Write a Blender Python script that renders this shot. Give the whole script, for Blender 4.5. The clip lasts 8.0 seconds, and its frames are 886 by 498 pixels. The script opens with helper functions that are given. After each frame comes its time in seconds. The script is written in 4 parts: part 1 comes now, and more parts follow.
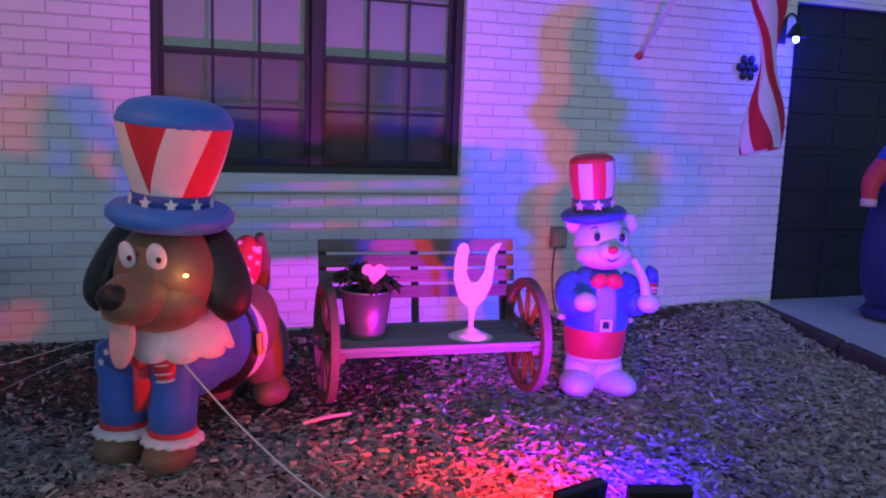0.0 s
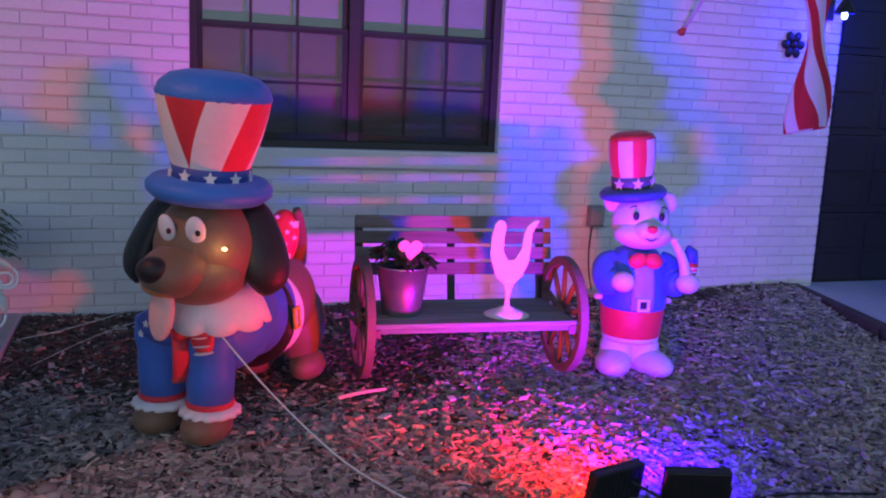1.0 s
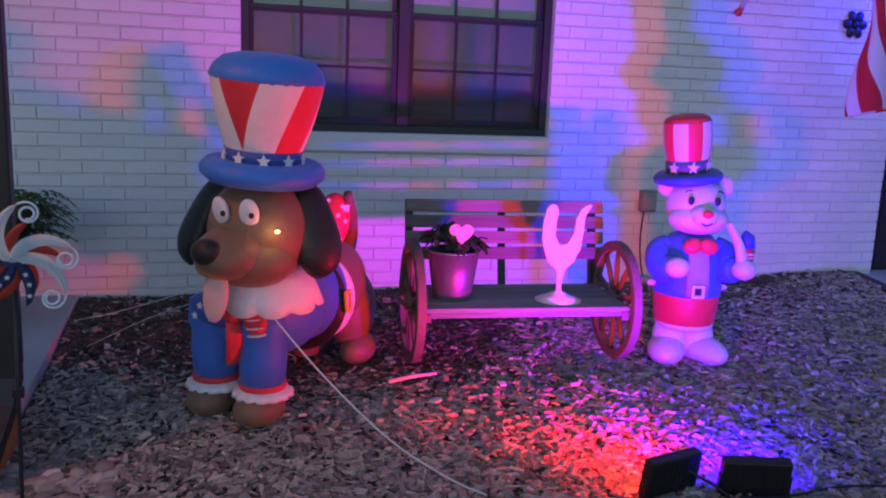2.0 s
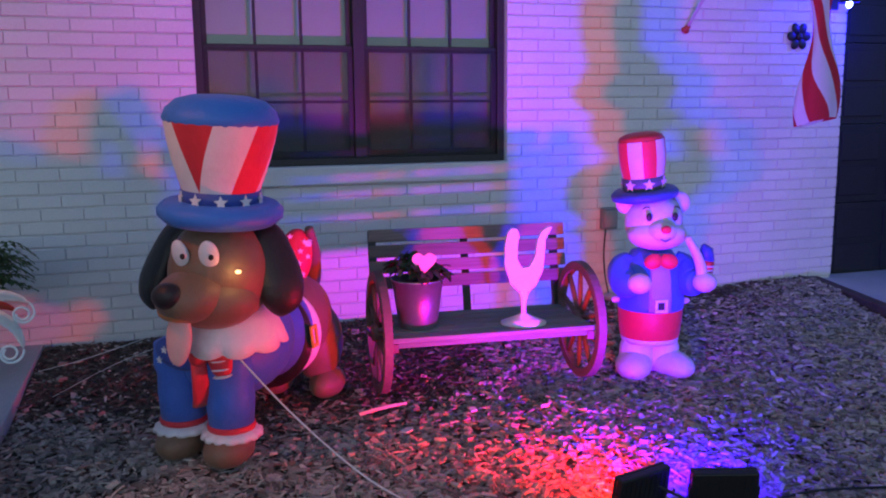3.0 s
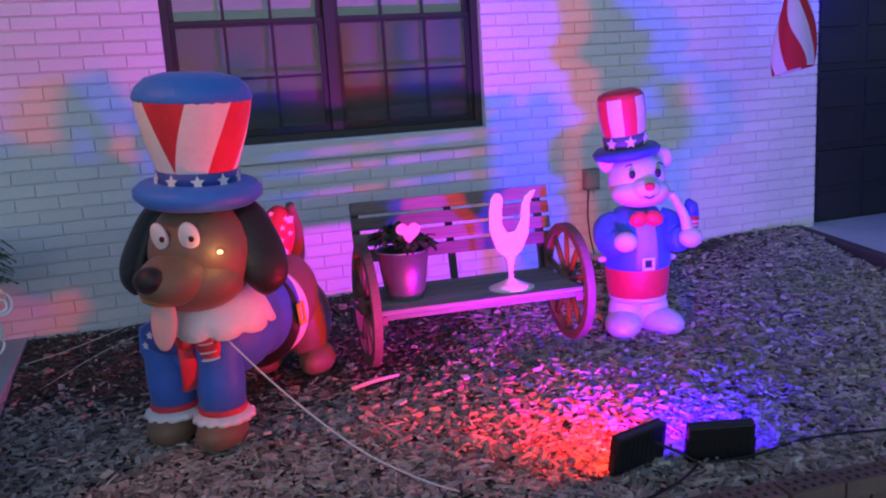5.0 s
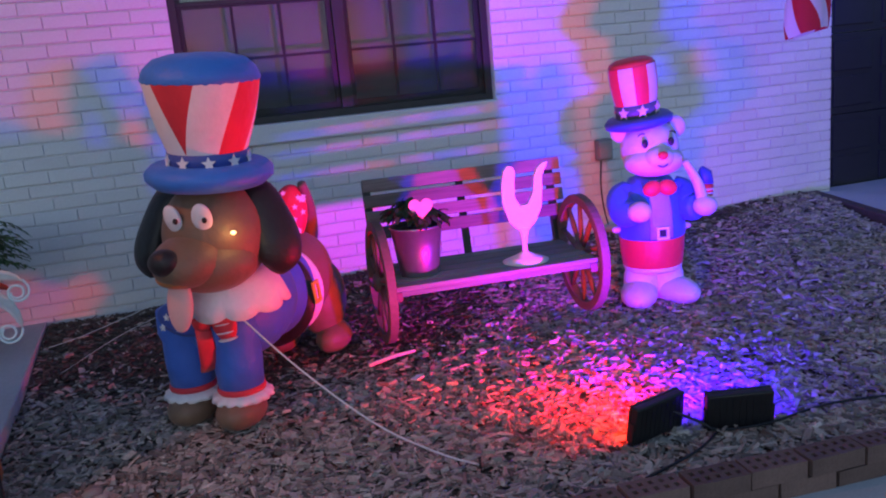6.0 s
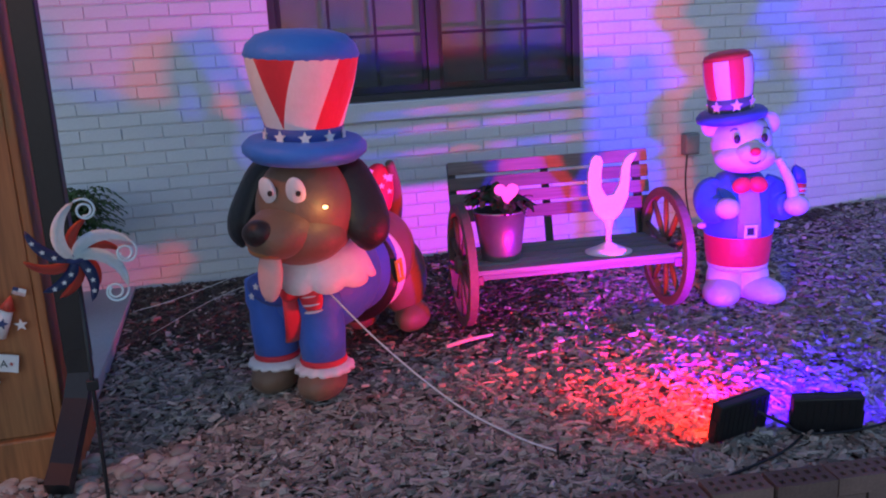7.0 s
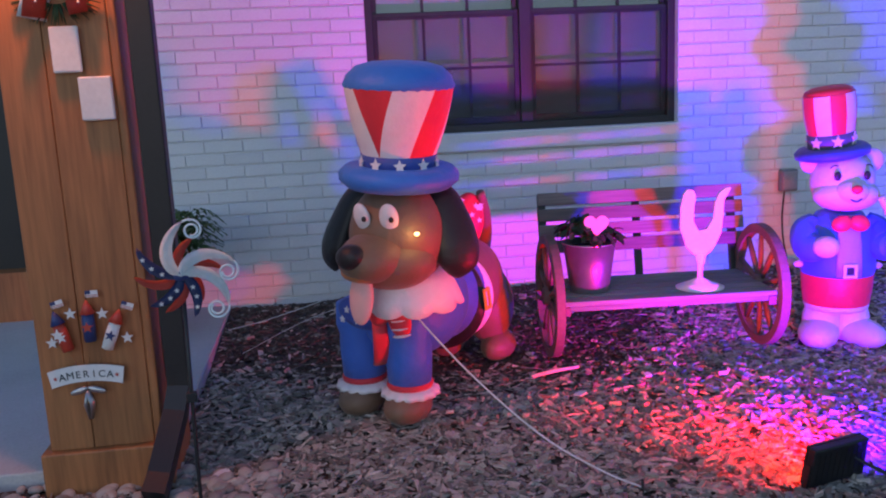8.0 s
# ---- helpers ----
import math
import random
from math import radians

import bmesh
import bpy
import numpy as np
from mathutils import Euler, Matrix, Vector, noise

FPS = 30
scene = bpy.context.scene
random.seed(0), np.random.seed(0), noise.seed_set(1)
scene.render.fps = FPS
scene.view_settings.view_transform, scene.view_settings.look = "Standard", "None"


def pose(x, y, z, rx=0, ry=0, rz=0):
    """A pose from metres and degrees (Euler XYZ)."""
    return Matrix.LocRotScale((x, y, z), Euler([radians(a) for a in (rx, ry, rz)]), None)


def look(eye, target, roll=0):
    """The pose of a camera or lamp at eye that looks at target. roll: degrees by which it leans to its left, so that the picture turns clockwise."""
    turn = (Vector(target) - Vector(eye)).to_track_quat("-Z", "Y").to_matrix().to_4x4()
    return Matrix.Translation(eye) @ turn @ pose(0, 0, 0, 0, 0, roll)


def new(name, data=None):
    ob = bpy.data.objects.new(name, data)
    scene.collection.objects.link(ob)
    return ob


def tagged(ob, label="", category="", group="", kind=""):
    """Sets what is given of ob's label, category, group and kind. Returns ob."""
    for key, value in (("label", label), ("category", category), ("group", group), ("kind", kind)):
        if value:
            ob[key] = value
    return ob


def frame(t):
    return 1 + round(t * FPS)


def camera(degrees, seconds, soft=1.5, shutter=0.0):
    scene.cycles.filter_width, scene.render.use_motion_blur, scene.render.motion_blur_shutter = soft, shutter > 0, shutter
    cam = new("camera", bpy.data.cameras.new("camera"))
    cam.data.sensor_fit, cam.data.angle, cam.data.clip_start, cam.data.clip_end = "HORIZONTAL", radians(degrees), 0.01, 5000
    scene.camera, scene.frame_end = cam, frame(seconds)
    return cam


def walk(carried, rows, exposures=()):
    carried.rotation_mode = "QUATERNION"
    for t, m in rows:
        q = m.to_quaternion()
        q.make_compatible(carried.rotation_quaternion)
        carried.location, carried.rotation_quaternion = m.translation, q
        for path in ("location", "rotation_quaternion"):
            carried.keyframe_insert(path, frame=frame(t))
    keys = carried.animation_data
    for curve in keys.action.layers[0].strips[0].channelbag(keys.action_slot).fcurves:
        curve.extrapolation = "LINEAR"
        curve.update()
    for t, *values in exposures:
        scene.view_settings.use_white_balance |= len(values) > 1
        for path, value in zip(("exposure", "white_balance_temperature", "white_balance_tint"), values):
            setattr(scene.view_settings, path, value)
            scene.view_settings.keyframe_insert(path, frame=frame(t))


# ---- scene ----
cam = camera(54.4, 8.0, soft=2.0)
ROWS = [
    (0.0, 0.000, 0.330, 1.434, -20.65, -8.28, -2.13),
    (0.5, -0.002, 0.339, 1.429, -19.44, -9.26, -2.79),
    (1.0, -0.011, 0.361, 1.425, -18.39, -9.85, -2.54),
    (1.5, -0.018, 0.401, 1.404, -18.36, -12.13, -3.72),
    (1.7, -0.032, 0.410, 1.400, -15.95, -11.75, -3.33),
    (2.8, -0.009, 0.356, 1.435, -16.98, -9.32, 0.02),
    (3.0, 0.004, 0.362, 1.433, -17.81, -9.22, 0.51),
    (3.5, 0.016, 0.381, 1.417, -18.70, -10.86, 0.93),
    (4.0, 0.044, 0.424, 1.397, -19.57, -13.74, -0.85),
    (4.5, 0.010, 0.420, 1.410, -16.99, -13.01, 0.44),
    (4.7, 0.007, 0.407, 1.412, -17.82, -11.78, 1.60),
    (5.8, 0.029, 0.400, 1.422, -20.57, -11.19, 6.31),
    (6.0, 0.016, 0.409, 1.412, -18.86, -12.81, 5.10),
    (6.5, -0.034, 0.393, 1.411, -11.55, -12.38, 2.39),
    (7.0, -0.064, 0.414, 1.403, -13.84, -13.27, 3.09),
    (7.5, -0.077, 0.400, 1.407, -11.96, -12.08, 2.23),
    (8.0, -0.083, 0.377, 1.405, -7.87, -10.97, 2.55),
]
walk(cam, [(t, pose(x, y, z, 90 + pitch, roll, yaw)) for t, x, y, z, yaw, pitch, roll in ROWS],
     exposures=[(0.0, -0.15), (1.0, -0.05), (3.0, -0.05), (4.0, 0.08), (4.5, 0.1), (6.0, 0.05), (7.0, 0.18), (8.0, 0.32)])

# ---- world and lights ----
WALL = 5.88          # front face of the house wall
world = bpy.data.worlds.new("dusk_sky")
scene.world = world
world.use_nodes = True
wn = world.node_tree
sky = wn.nodes.new("ShaderNodeTexSky")
sky.sky_type, sky.sun_disc = "NISHITA", False
sky.ozone_density, sky.dust_density = 5.0, 0.4
sky.sun_elevation, sky.sun_rotation = radians(24.0), radians(205)
wn.links.new(sky.outputs[0], wn.nodes["Background"].inputs[0])
wn.nodes["Background"].inputs[1].default_value = 0.114


def area(name, m, w, h, power, colour, beam):
    d = bpy.data.lights.new(name, "AREA")
    d.shape, d.size, d.size_y, d.energy, d.color = "RECTANGLE", w, h, power, colour
    d.spread = radians(beam)
    ob = new(name, d)
    ob.matrix_world = m
    return ob


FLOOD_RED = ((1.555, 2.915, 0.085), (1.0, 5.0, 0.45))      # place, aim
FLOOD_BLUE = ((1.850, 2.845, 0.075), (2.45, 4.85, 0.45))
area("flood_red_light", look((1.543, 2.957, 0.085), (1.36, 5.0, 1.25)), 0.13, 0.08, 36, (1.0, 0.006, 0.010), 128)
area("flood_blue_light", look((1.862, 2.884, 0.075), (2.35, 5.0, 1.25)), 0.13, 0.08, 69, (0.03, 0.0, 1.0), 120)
bulb = bpy.data.lights.new("sconce_bulb_light", "POINT")
bulb.energy, bulb.color, bulb.shadow_soft_size = 22, (0.01, 0.0, 1.0), 0.03
new("sconce_bulb_light", bulb).location = (4.877, 5.70, 2.10)
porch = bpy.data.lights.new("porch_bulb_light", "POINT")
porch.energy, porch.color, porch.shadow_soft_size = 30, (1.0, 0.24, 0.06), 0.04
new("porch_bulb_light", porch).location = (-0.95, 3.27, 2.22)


# ---- materials ----
def mat(name, colour, rough=0.6, metal=0.0, vary=0.12, scale=6.0, fine=60.0, bump=0.15, dist=0.003, island=0.0, obj=0.0, spec=0.5, sheen=0.0, trans=0.0, stretch=None):
    """A surface with colour variation at two scales, fine relief, and piece-to-piece variation."""
    m = bpy.data.materials.new(name)
    m.use_nodes = True
    nt = m.node_tree
    N, L = nt.nodes, nt.links
    b = N["Principled BSDF"]
    b.inputs["Roughness"].default_value, b.inputs["Metallic"].default_value = rough, metal
    b.inputs["Specular IOR Level"].default_value = spec
    b.inputs["Sheen Weight"].default_value = sheen
    co = N.new("ShaderNodeTexCoord")
    big, small = N.new("ShaderNodeTexNoise"), N.new("ShaderNodeTexNoise")
    for n, sc in ((big, scale), (small, fine)):
        n.inputs["Scale"].default_value = sc
        n.inputs["Detail"].default_value = 4
        if stretch:
            mp = N.new("ShaderNodeMapping")
            mp.inputs["Scale"].default_value = stretch
            L.new(co.outputs["Object"], mp.inputs["Vector"])
            L.new(mp.outputs[0], n.inputs["Vector"])
        else:
            L.new(co.outputs["Object"], n.inputs["Vector"])
    add = N.new("ShaderNodeMath"); add.operation = "ADD"
    L.new(big.outputs["Fac"], add.inputs[0]); L.new(small.outputs["Fac"], add.inputs[1])
    last = add.outputs[0]
    rng = N.new("ShaderNodeMapRange")
    rng.inputs["From Min"].default_value, rng.inputs["From Max"].default_value = 0.6, 1.4
    rng.inputs["To Min"].default_value, rng.inputs["To Max"].default_value = 1 - vary, 1 + vary
    L.new(last, rng.inputs["Value"])
    value = rng.outputs[0]
    for amount, node, out in ((island, "ShaderNodeNewGeometry", "Random Per Island"), (obj, "ShaderNodeObjectInfo", "Random")):
        if amount:
            g = N.new(node); r2 = N.new("ShaderNodeMapRange")
            r2.inputs["To Min"].default_value, r2.inputs["To Max"].default_value = 1 - amount, 1 + amount
            L.new(g.outputs[out], r2.inputs["Value"])
            mul = N.new("ShaderNodeMath"); mul.operation = "MULTIPLY"
            L.new(value, mul.inputs[0]); L.new(r2.outputs[0], mul.inputs[1]); value = mul.outputs[0]
    vm = N.new("ShaderNodeVectorMath"); vm.operation = "SCALE"
    vm.inputs[0].default_value = colour
    L.new(value, vm.inputs["Scale"])
    L.new(vm.outputs[0], b.inputs["Base Color"])
    bp = N.new("ShaderNodeBump")
    bp.inputs["Strength"].default_value, bp.inputs["Distance"].default_value = bump, dist
    L.new(last, bp.inputs["Height"]); L.new(bp.outputs[0], b.inputs["Normal"])
    if trans:
        t = N.new("ShaderNodeBsdfTranslucent"); mx = N.new("ShaderNodeMixShader")
        mx.inputs[0].default_value = trans
        L.new(vm.outputs[0], t.inputs[0]); L.new(b.outputs[0], mx.inputs[1]); L.new(t.outputs[0], mx.inputs[2])
        L.new(mx.outputs[0], N["Material Output"].inputs[0])
    return m


def nylon(name, colour, rough=0.55):
    return mat(name, colour, rough, vary=0.06, scale=5, fine=25, bump=0.5, dist=0.010, sheen=0.1)


def glow(name, colour, strength):
    m = bpy.data.materials.new(name)
    m.use_nodes = True
    b = m.node_tree.nodes["Principled BSDF"]
    b.inputs["Base Color"].default_value = b.inputs["Emission Color"].default_value = (*colour, 1)
    b.inputs["Emission Strength"].default_value = strength
    return m


BRICK = mat("painted_brick", (0.76, 0.76, 0.75), 0.55, vary=0.07, scale=3, fine=80, bump=0.5, dist=0.004, obj=0.04, island=0.04)
JOINT = mat("painted_mortar", (0.72, 0.72, 0.71), 0.75, vary=0.12, scale=5, fine=90, bump=0.5, dist=0.004)
FRAME = mat("dark_bronze_frame", (0.030, 0.026, 0.026), 0.45, vary=0.2, bump=0.1)
BLIND = mat("window_blind", (0.62, 0.60, 0.60), 0.8, vary=0.06, scale=1.5, fine=12)
MULCH = mat("mulch_soil", (0.11, 0.082, 0.064), 0.95, vary=0.5, scale=9, fine=70, bump=1.0, dist=0.02)
CHIP = mat("bark_chips", (0.36, 0.305, 0.25), 0.85, vary=0.3, scale=20, fine=150, bump=0.6, dist=0.004, island=0.6)
DARKCHIP = mat("dark_shredded_mulch", (0.12, 0.085, 0.066), 0.9, vary=0.3, scale=20, fine=150, bump=0.6, dist=0.004, island=0.5)
PALECHIP = mat("pale_wood_chips", (0.58, 0.49, 0.40), 0.8, vary=0.25, scale=20, fine=150, bump=0.4, dist=0.003, island=0.35)
CONC = mat("concrete", (0.50, 0.50, 0.49), 0.85, vary=0.15, scale=2, fine=90, bump=0.4, dist=0.003)
LAWN = mat("lawn", (0.05, 0.07, 0.03), 0.95, vary=0.4, scale=3, fine=120, bump=1.0, dist=0.02)
EDGEBRICK = mat("edging_brick", (0.17, 0.105, 0.085), 0.85, vary=0.25, scale=8, fine=100, bump=0.6, dist=0.004, obj=0.2)
TIMBER = mat("landscape_timber", (0.085, 0.055, 0.045), 0.85, vary=0.3, scale=6, fine=60, bump=0.5, dist=0.005)
DOOR = mat("garage_paint", (0.026, 0.029, 0.034), 0.65, spec=0.3, vary=0.1, bump=0.15)
POST = mat("stained_cedar", (0.34, 0.135, 0.046), 0.55, vary=0.42, scale=9, fine=70, bump=0.25, dist=0.003, stretch=(1, 1, 0.06))
BLACK = mat("black_metal", (0.012, 0.012, 0.014), 0.45, vary=0.2, bump=0.1)
GREYWOOD = mat("weathered_bench_slats", (0.15, 0.20, 0.16), 0.75, vary=0.4, scale=16, fine=110, bump=0.5, dist=0.003, obj=0.2, stretch=(0.05, 1, 1))
BACKWOOD = mat("stained_back_slats", (0.17, 0.135, 0.125), 0.7, vary=0.4, scale=16, fine=110, bump=0.5, dist=0.003, obj=0.2, stretch=(0.05, 1, 1))
REDWOOD = mat("brown_bench_wheel", (0.15, 0.095, 0.08), 0.7, vary=0.25, scale=8, fine=60, bump=0.4, dist=0.003)
N_BLUE = nylon("blue_nylon", (0.05, 0.15, 0.60))
N_SKY = nylon("sky_blue_nylon", (0.035, 0.19, 0.66))
N_NAVY = nylon("navy_nylon", (0.04, 0.08, 0.36))
N_RED = nylon("red_nylon", (0.66, 0.03, 0.05))
N_WHITE = nylon("white_nylon", (0.78, 0.74, 0.76))
N_BEAR = nylon("bear_white_nylon", (0.60, 0.58, 0.62))
N_BROWN = nylon("brown_nylon", (0.20, 0.118, 0.072))
N_TAN = nylon("tan_nylon", (0.42, 0.17, 0.06))
N_BLACK = nylon("black_nylon", (0.010, 0.010, 0.012), 0.5)
N_PINK = nylon("pink_nylon", (0.80, 0.42, 0.40))
N_YELLOW = nylon("yellow_nylon", (0.75, 0.48, 0.05))
N_BAND = nylon("dull_blue_nylon", (0.07, 0.10, 0.16))
N_DNAVY = nylon("dark_blue_nylon", (0.02, 0.02, 0.12))
GALV = mat("galvanised_steel", (0.46, 0.46, 0.47), 0.33, 0.9, vary=0.12, scale=8, fine=40, bump=0.05)
WHITEPAINT = mat("white_painted_metal", (0.75, 0.74, 0.72), 0.5, vary=0.08, bump=0.1)
LEAF = mat("dark_leaves", (0.035, 0.07, 0.025), 0.55, vary=0.3, scale=15, fine=60, island=0.5, trans=0.2)
FERN = mat("fern_fronds", (0.07, 0.14, 0.035), 0.6, vary=0.3, scale=15, fine=60, island=0.4, trans=0.25)
ROPE = mat("white_cord", (0.72, 0.70, 0.68), 0.8, vary=0.15, fine=200, bump=0.3)
FLAG_RED = mat("flag_red_cloth", (0.60, 0.025, 0.04), 0.8, vary=0.1, fine=200, trans=0.25)
FLAG_WHITE = mat("flag_white_cloth", (0.78, 0.76, 0.76), 0.8, vary=0.06, fine=200, trans=0.25)
RED_PAINT = mat("red_enamel", (0.50, 0.06, 0.035), 0.4, vary=0.15, bump=0.1)
BLUE_PAINT = mat("blue_enamel", (0.03, 0.05, 0.16), 0.4, vary=0.15, bump=0.1)
MINT_PAINT = mat("pale_mint_enamel", (0.74, 0.86, 0.86), 0.4, vary=0.08, bump=0.1)
STONE = mat("river_stone", (0.36, 0.31, 0.26), 0.6, vary=0.2, scale=8, fine=50, bump=0.2, island=0.45)
LETTER = mat("dark_lettering", (0.06, 0.07, 0.07), 0.7, vary=0.1)

glass = bpy.data.materials.new("window_glass")
glass.use_nodes = True
gn = glass.node_tree
gm, gt, gg = gn.nodes.new("ShaderNodeMixShader"), gn.nodes.new("ShaderNodeBsdfTransparent"), gn.nodes.new("ShaderNodeBsdfGlossy")
gg.inputs["Roughness"].default_value = 0.03
gt.inputs[0].default_value = (0.72, 0.74, 0.74, 1)
gm.inputs[0].default_value = 0.08
gn.links.new(gt.outputs[0], gm.inputs[1]); gn.links.new(gg.outputs[0], gm.inputs[2])
gn.links.new(gm.outputs[0], gn.nodes["Material Output"].inputs[0])
screen = bpy.data.materials.new("insect_screen")
screen.use_nodes = True
sn = screen.node_tree
sm, st = sn.nodes.new("ShaderNodeMixShader"), sn.nodes.new("ShaderNodeBsdfTransparent")
sn.nodes["Principled BSDF"].inputs["Base Color"].default_value = (0.03, 0.03, 0.03, 1)
sm.inputs[0].default_value = 0.2
sn.links.new(st.outputs[0], sm.inputs[1]); sn.links.new(sn.nodes["Principled BSDF"].outputs[0], sm.inputs[2])
sn.links.new(sm.outputs[0], sn.nodes["Material Output"].inputs[0])


# ---- mesh helpers ----
def link(name, bm, material, parent=None, label="", smooth=False, at=None):
    me = bpy.data.meshes.new(name)
    bm.normal_update()
    bm.to_mesh(me)
    bm.free()
    for m in (material if isinstance(material, (list, tuple)) else [material]):
        me.materials.append(m)
    if smooth:
        me.polygons.foreach_set("use_smooth", [True] * len(me.polygons))
    ob = new(name, me)
    if parent is not None:
        ob.parent = parent
    if at is not None:
        ob.matrix_basis = at
    if label:
        ob["label"] = label
    return ob


def part(name, bm, material, parent, label="", smooth=True):
    return link(name, bm, material, parent, label, smooth)


def thing(name, m, label, category, group="", kind=""):
    ob = new(name)
    ob.matrix_basis = m
    return tagged(ob, label, category, group, kind)


def box(x0, x1, y0, y1, z0, z1, bevel=0.0, bm=None, m=None):
    out = bm or bmesh.new()
    t = bmesh.new()
    bmesh.ops.create_cube(t, size=1)
    bmesh.ops.transform(t, verts=t.verts, matrix=Matrix.Translation(((x0 + x1) / 2, (y0 + y1) / 2, (z0 + z1) / 2)) @ Matrix.Diagonal((x1 - x0, y1 - y0, z1 - z0, 1)))
    if bevel:
        bmesh.ops.bevel(t, geom=list(t.edges), offset=bevel, segments=2, affect="EDGES", profile=0.5)
    return merge(out, t, m)


def merge(out, t, m=None):
    if m is not None:
        bmesh.ops.transform(t, verts=t.verts, matrix=m)
    me = bpy.data.meshes.new("tmp")
    t.to_mesh(me)
    t.free()
    out.from_mesh(me)
    bpy.data.meshes.remove(me)
    return out


def ball(c, r, m=None, bm=None, seg=28, ring=18):
    """An ellipsoid of half sizes r at c, turned by m about its centre."""
    out, t = bm or bmesh.new(), bmesh.new()
    bmesh.ops.create_uvsphere(t, u_segments=seg, v_segments=ring, radius=1)
    r = r if isinstance(r, (tuple, list)) else (r, r, r)
    return merge(out, t, Matrix.Translation(c) @ (m or Matrix()) @ Matrix.Diagonal((*r, 1)))


def lathe(profile, seg=40, m=None, bm=None, pleat=0.0, pleats=0):
    """A turned form about z from (radius, height) pairs, with optional soft pleats."""
    out, t = bm or bmesh.new(), bmesh.new()
    rings = []
    for r, z in profile:
        ring = []
        for i in range(seg):
            a = 2 * math.pi * i / seg
            k = 1 + pleat * abs(math.sin(a * pleats / 2)) if pleats else 1
            ring.append(t.verts.new((max(r, 0.0005) * k * math.cos(a), max(r, 0.0005) * k * math.sin(a), z)))
        rings.append(ring)
    for a, b in zip(rings, rings[1:]):
        for i in range(seg):
            t.faces.new((a[i], a[(i + 1) % seg], b[(i + 1) % seg], b[i]))
    t.faces.new(list(reversed(rings[0])))
    t.faces.new(rings[-1])
    return merge(out, t, m)


def tube(points, radii, seg=12, bm=None, m=None, flat=1.0):
    """A tapered tube along a path; flat squeezes it across its second axis."""
    out, t = bm or bmesh.new(), bmesh.new()
    pts = [Vector(q) for q in points]
    radii = radii if isinstance(radii, (tuple, list)) else [radii] * len(pts)
    rings, side = [], None
    for i, q in enumerate(pts):
        d = (pts[min(i + 1, len(pts) - 1)] - pts[max(i - 1, 0)]).normalized()
        if side is None:
            side = d.orthogonal().normalized()
        side = (side - d * side.dot(d)).normalized()
        up = d.cross(side)
        rings.append([t.verts.new(q + (side * math.cos(2 * math.pi * k / seg) + up * flat * math.sin(2 * math.pi * k / seg)) * radii[i]) for k in range(seg)])
    for a, b in zip(rings, rings[1:]):
        for k in range(seg):
            t.faces.new((a[k], a[(k + 1) % seg], b[(k + 1) % seg], b[k]))
    t.faces.new(list(reversed(rings[0])))
    t.faces.new(rings[-1])
    return merge(out, t, m)


def smooth_path(points, n=8):
    """Points along a smooth curve through the given ones."""
    pts = [Vector(q) for q in points]
    ext = [pts[0] * 2 - pts[1]] + pts + [pts[-1] * 2 - pts[-2]]
    out = []
    for i in range(1, len(ext) - 2):
        a, b, c, d = ext[i - 1:i + 3]
        for k in range(n):
            s = k / n
            out.append(0.5 * (2 * b + (c - a) * s + (2 * a - 5 * b + 4 * c - d) * s * s + (3 * b - a - 3 * c + d) * s ** 3))
    return out + [pts[-1]]


def plate(outline, depth, m=None, bm=None, bevel=0.0):
    """A flat outline in x, z with thickness along y, centred on y = 0."""
    out, t = bm or bmesh.new(), bmesh.new()
    vs = [t.verts.new((x, -depth / 2, z)) for x, z in outline]
    f = t.faces.new(vs)
    ext = bmesh.ops.extrude_face_region(t, geom=[f])
    bmesh.ops.translate(t, verts=[v for v in ext["geom"] if isinstance(v, bmesh.types.BMVert)], vec=(0, depth, 0))
    bmesh.ops.recalc_face_normals(t, faces=t.faces)
    return merge(out, t, m)


def star_outline(r, inner=0.42, turn=0.0):
    return [((r if k % 2 == 0 else r * inner) * math.sin(math.pi * k / 5 + turn), (r if k % 2 == 0 else r * inner) * math.cos(math.pi * k / 5 + turn)) for k in range(10)]


def facing(place, normal, spin=0.0):
    """A pose whose -y axis points along normal, z up as far as it can."""
    n = Vector(normal).normalized()
    x = n.cross(Vector((0, 0, 1)))
    x = Vector((1, 0, 0)) if x.length < 1e-4 else -x.normalized()
    z = x.cross(-n)
    r = Matrix((x, -n, z)).transposed().to_4x4()
    return Matrix.Translation(place) @ r @ pose(0, 0, 0, 0, spin, 0)

# ---- the house front and the ground ----
WX0, WX1, WZ0, WZ1 = 0.207, 2.235, 1.080, 2.70      # window opening
GX0, GX1, GZ1 = 5.03, 7.88, 2.486                # garage opening
DX0, DX1, DZ1 = -2.88, -1.87, 2.20              # porch door opening
TOP = 3.3
wall = bmesh.new()
J = WALL + 0.014
for x0, x1, z0, z1 in ((-6.0, DX0, -0.1, TOP), (DX0, DX1, DZ1, TOP), (DX1, WX0, -0.1, TOP), (WX0, WX1, -0.1, WZ0 - 0.005), (WX0, WX1, WZ1, TOP),
                       (WX1, GX0, -0.1, TOP), (GX0, GX1, GZ1, TOP), (GX1, 10.0, -0.1, TOP)):
    box(x0, x1, J, WALL + 0.24, z0, z1, bm=wall)
wall_front = tagged(link("wall_north", wall, JOINT), "white painted brick house wall", "wall", kind="structure")

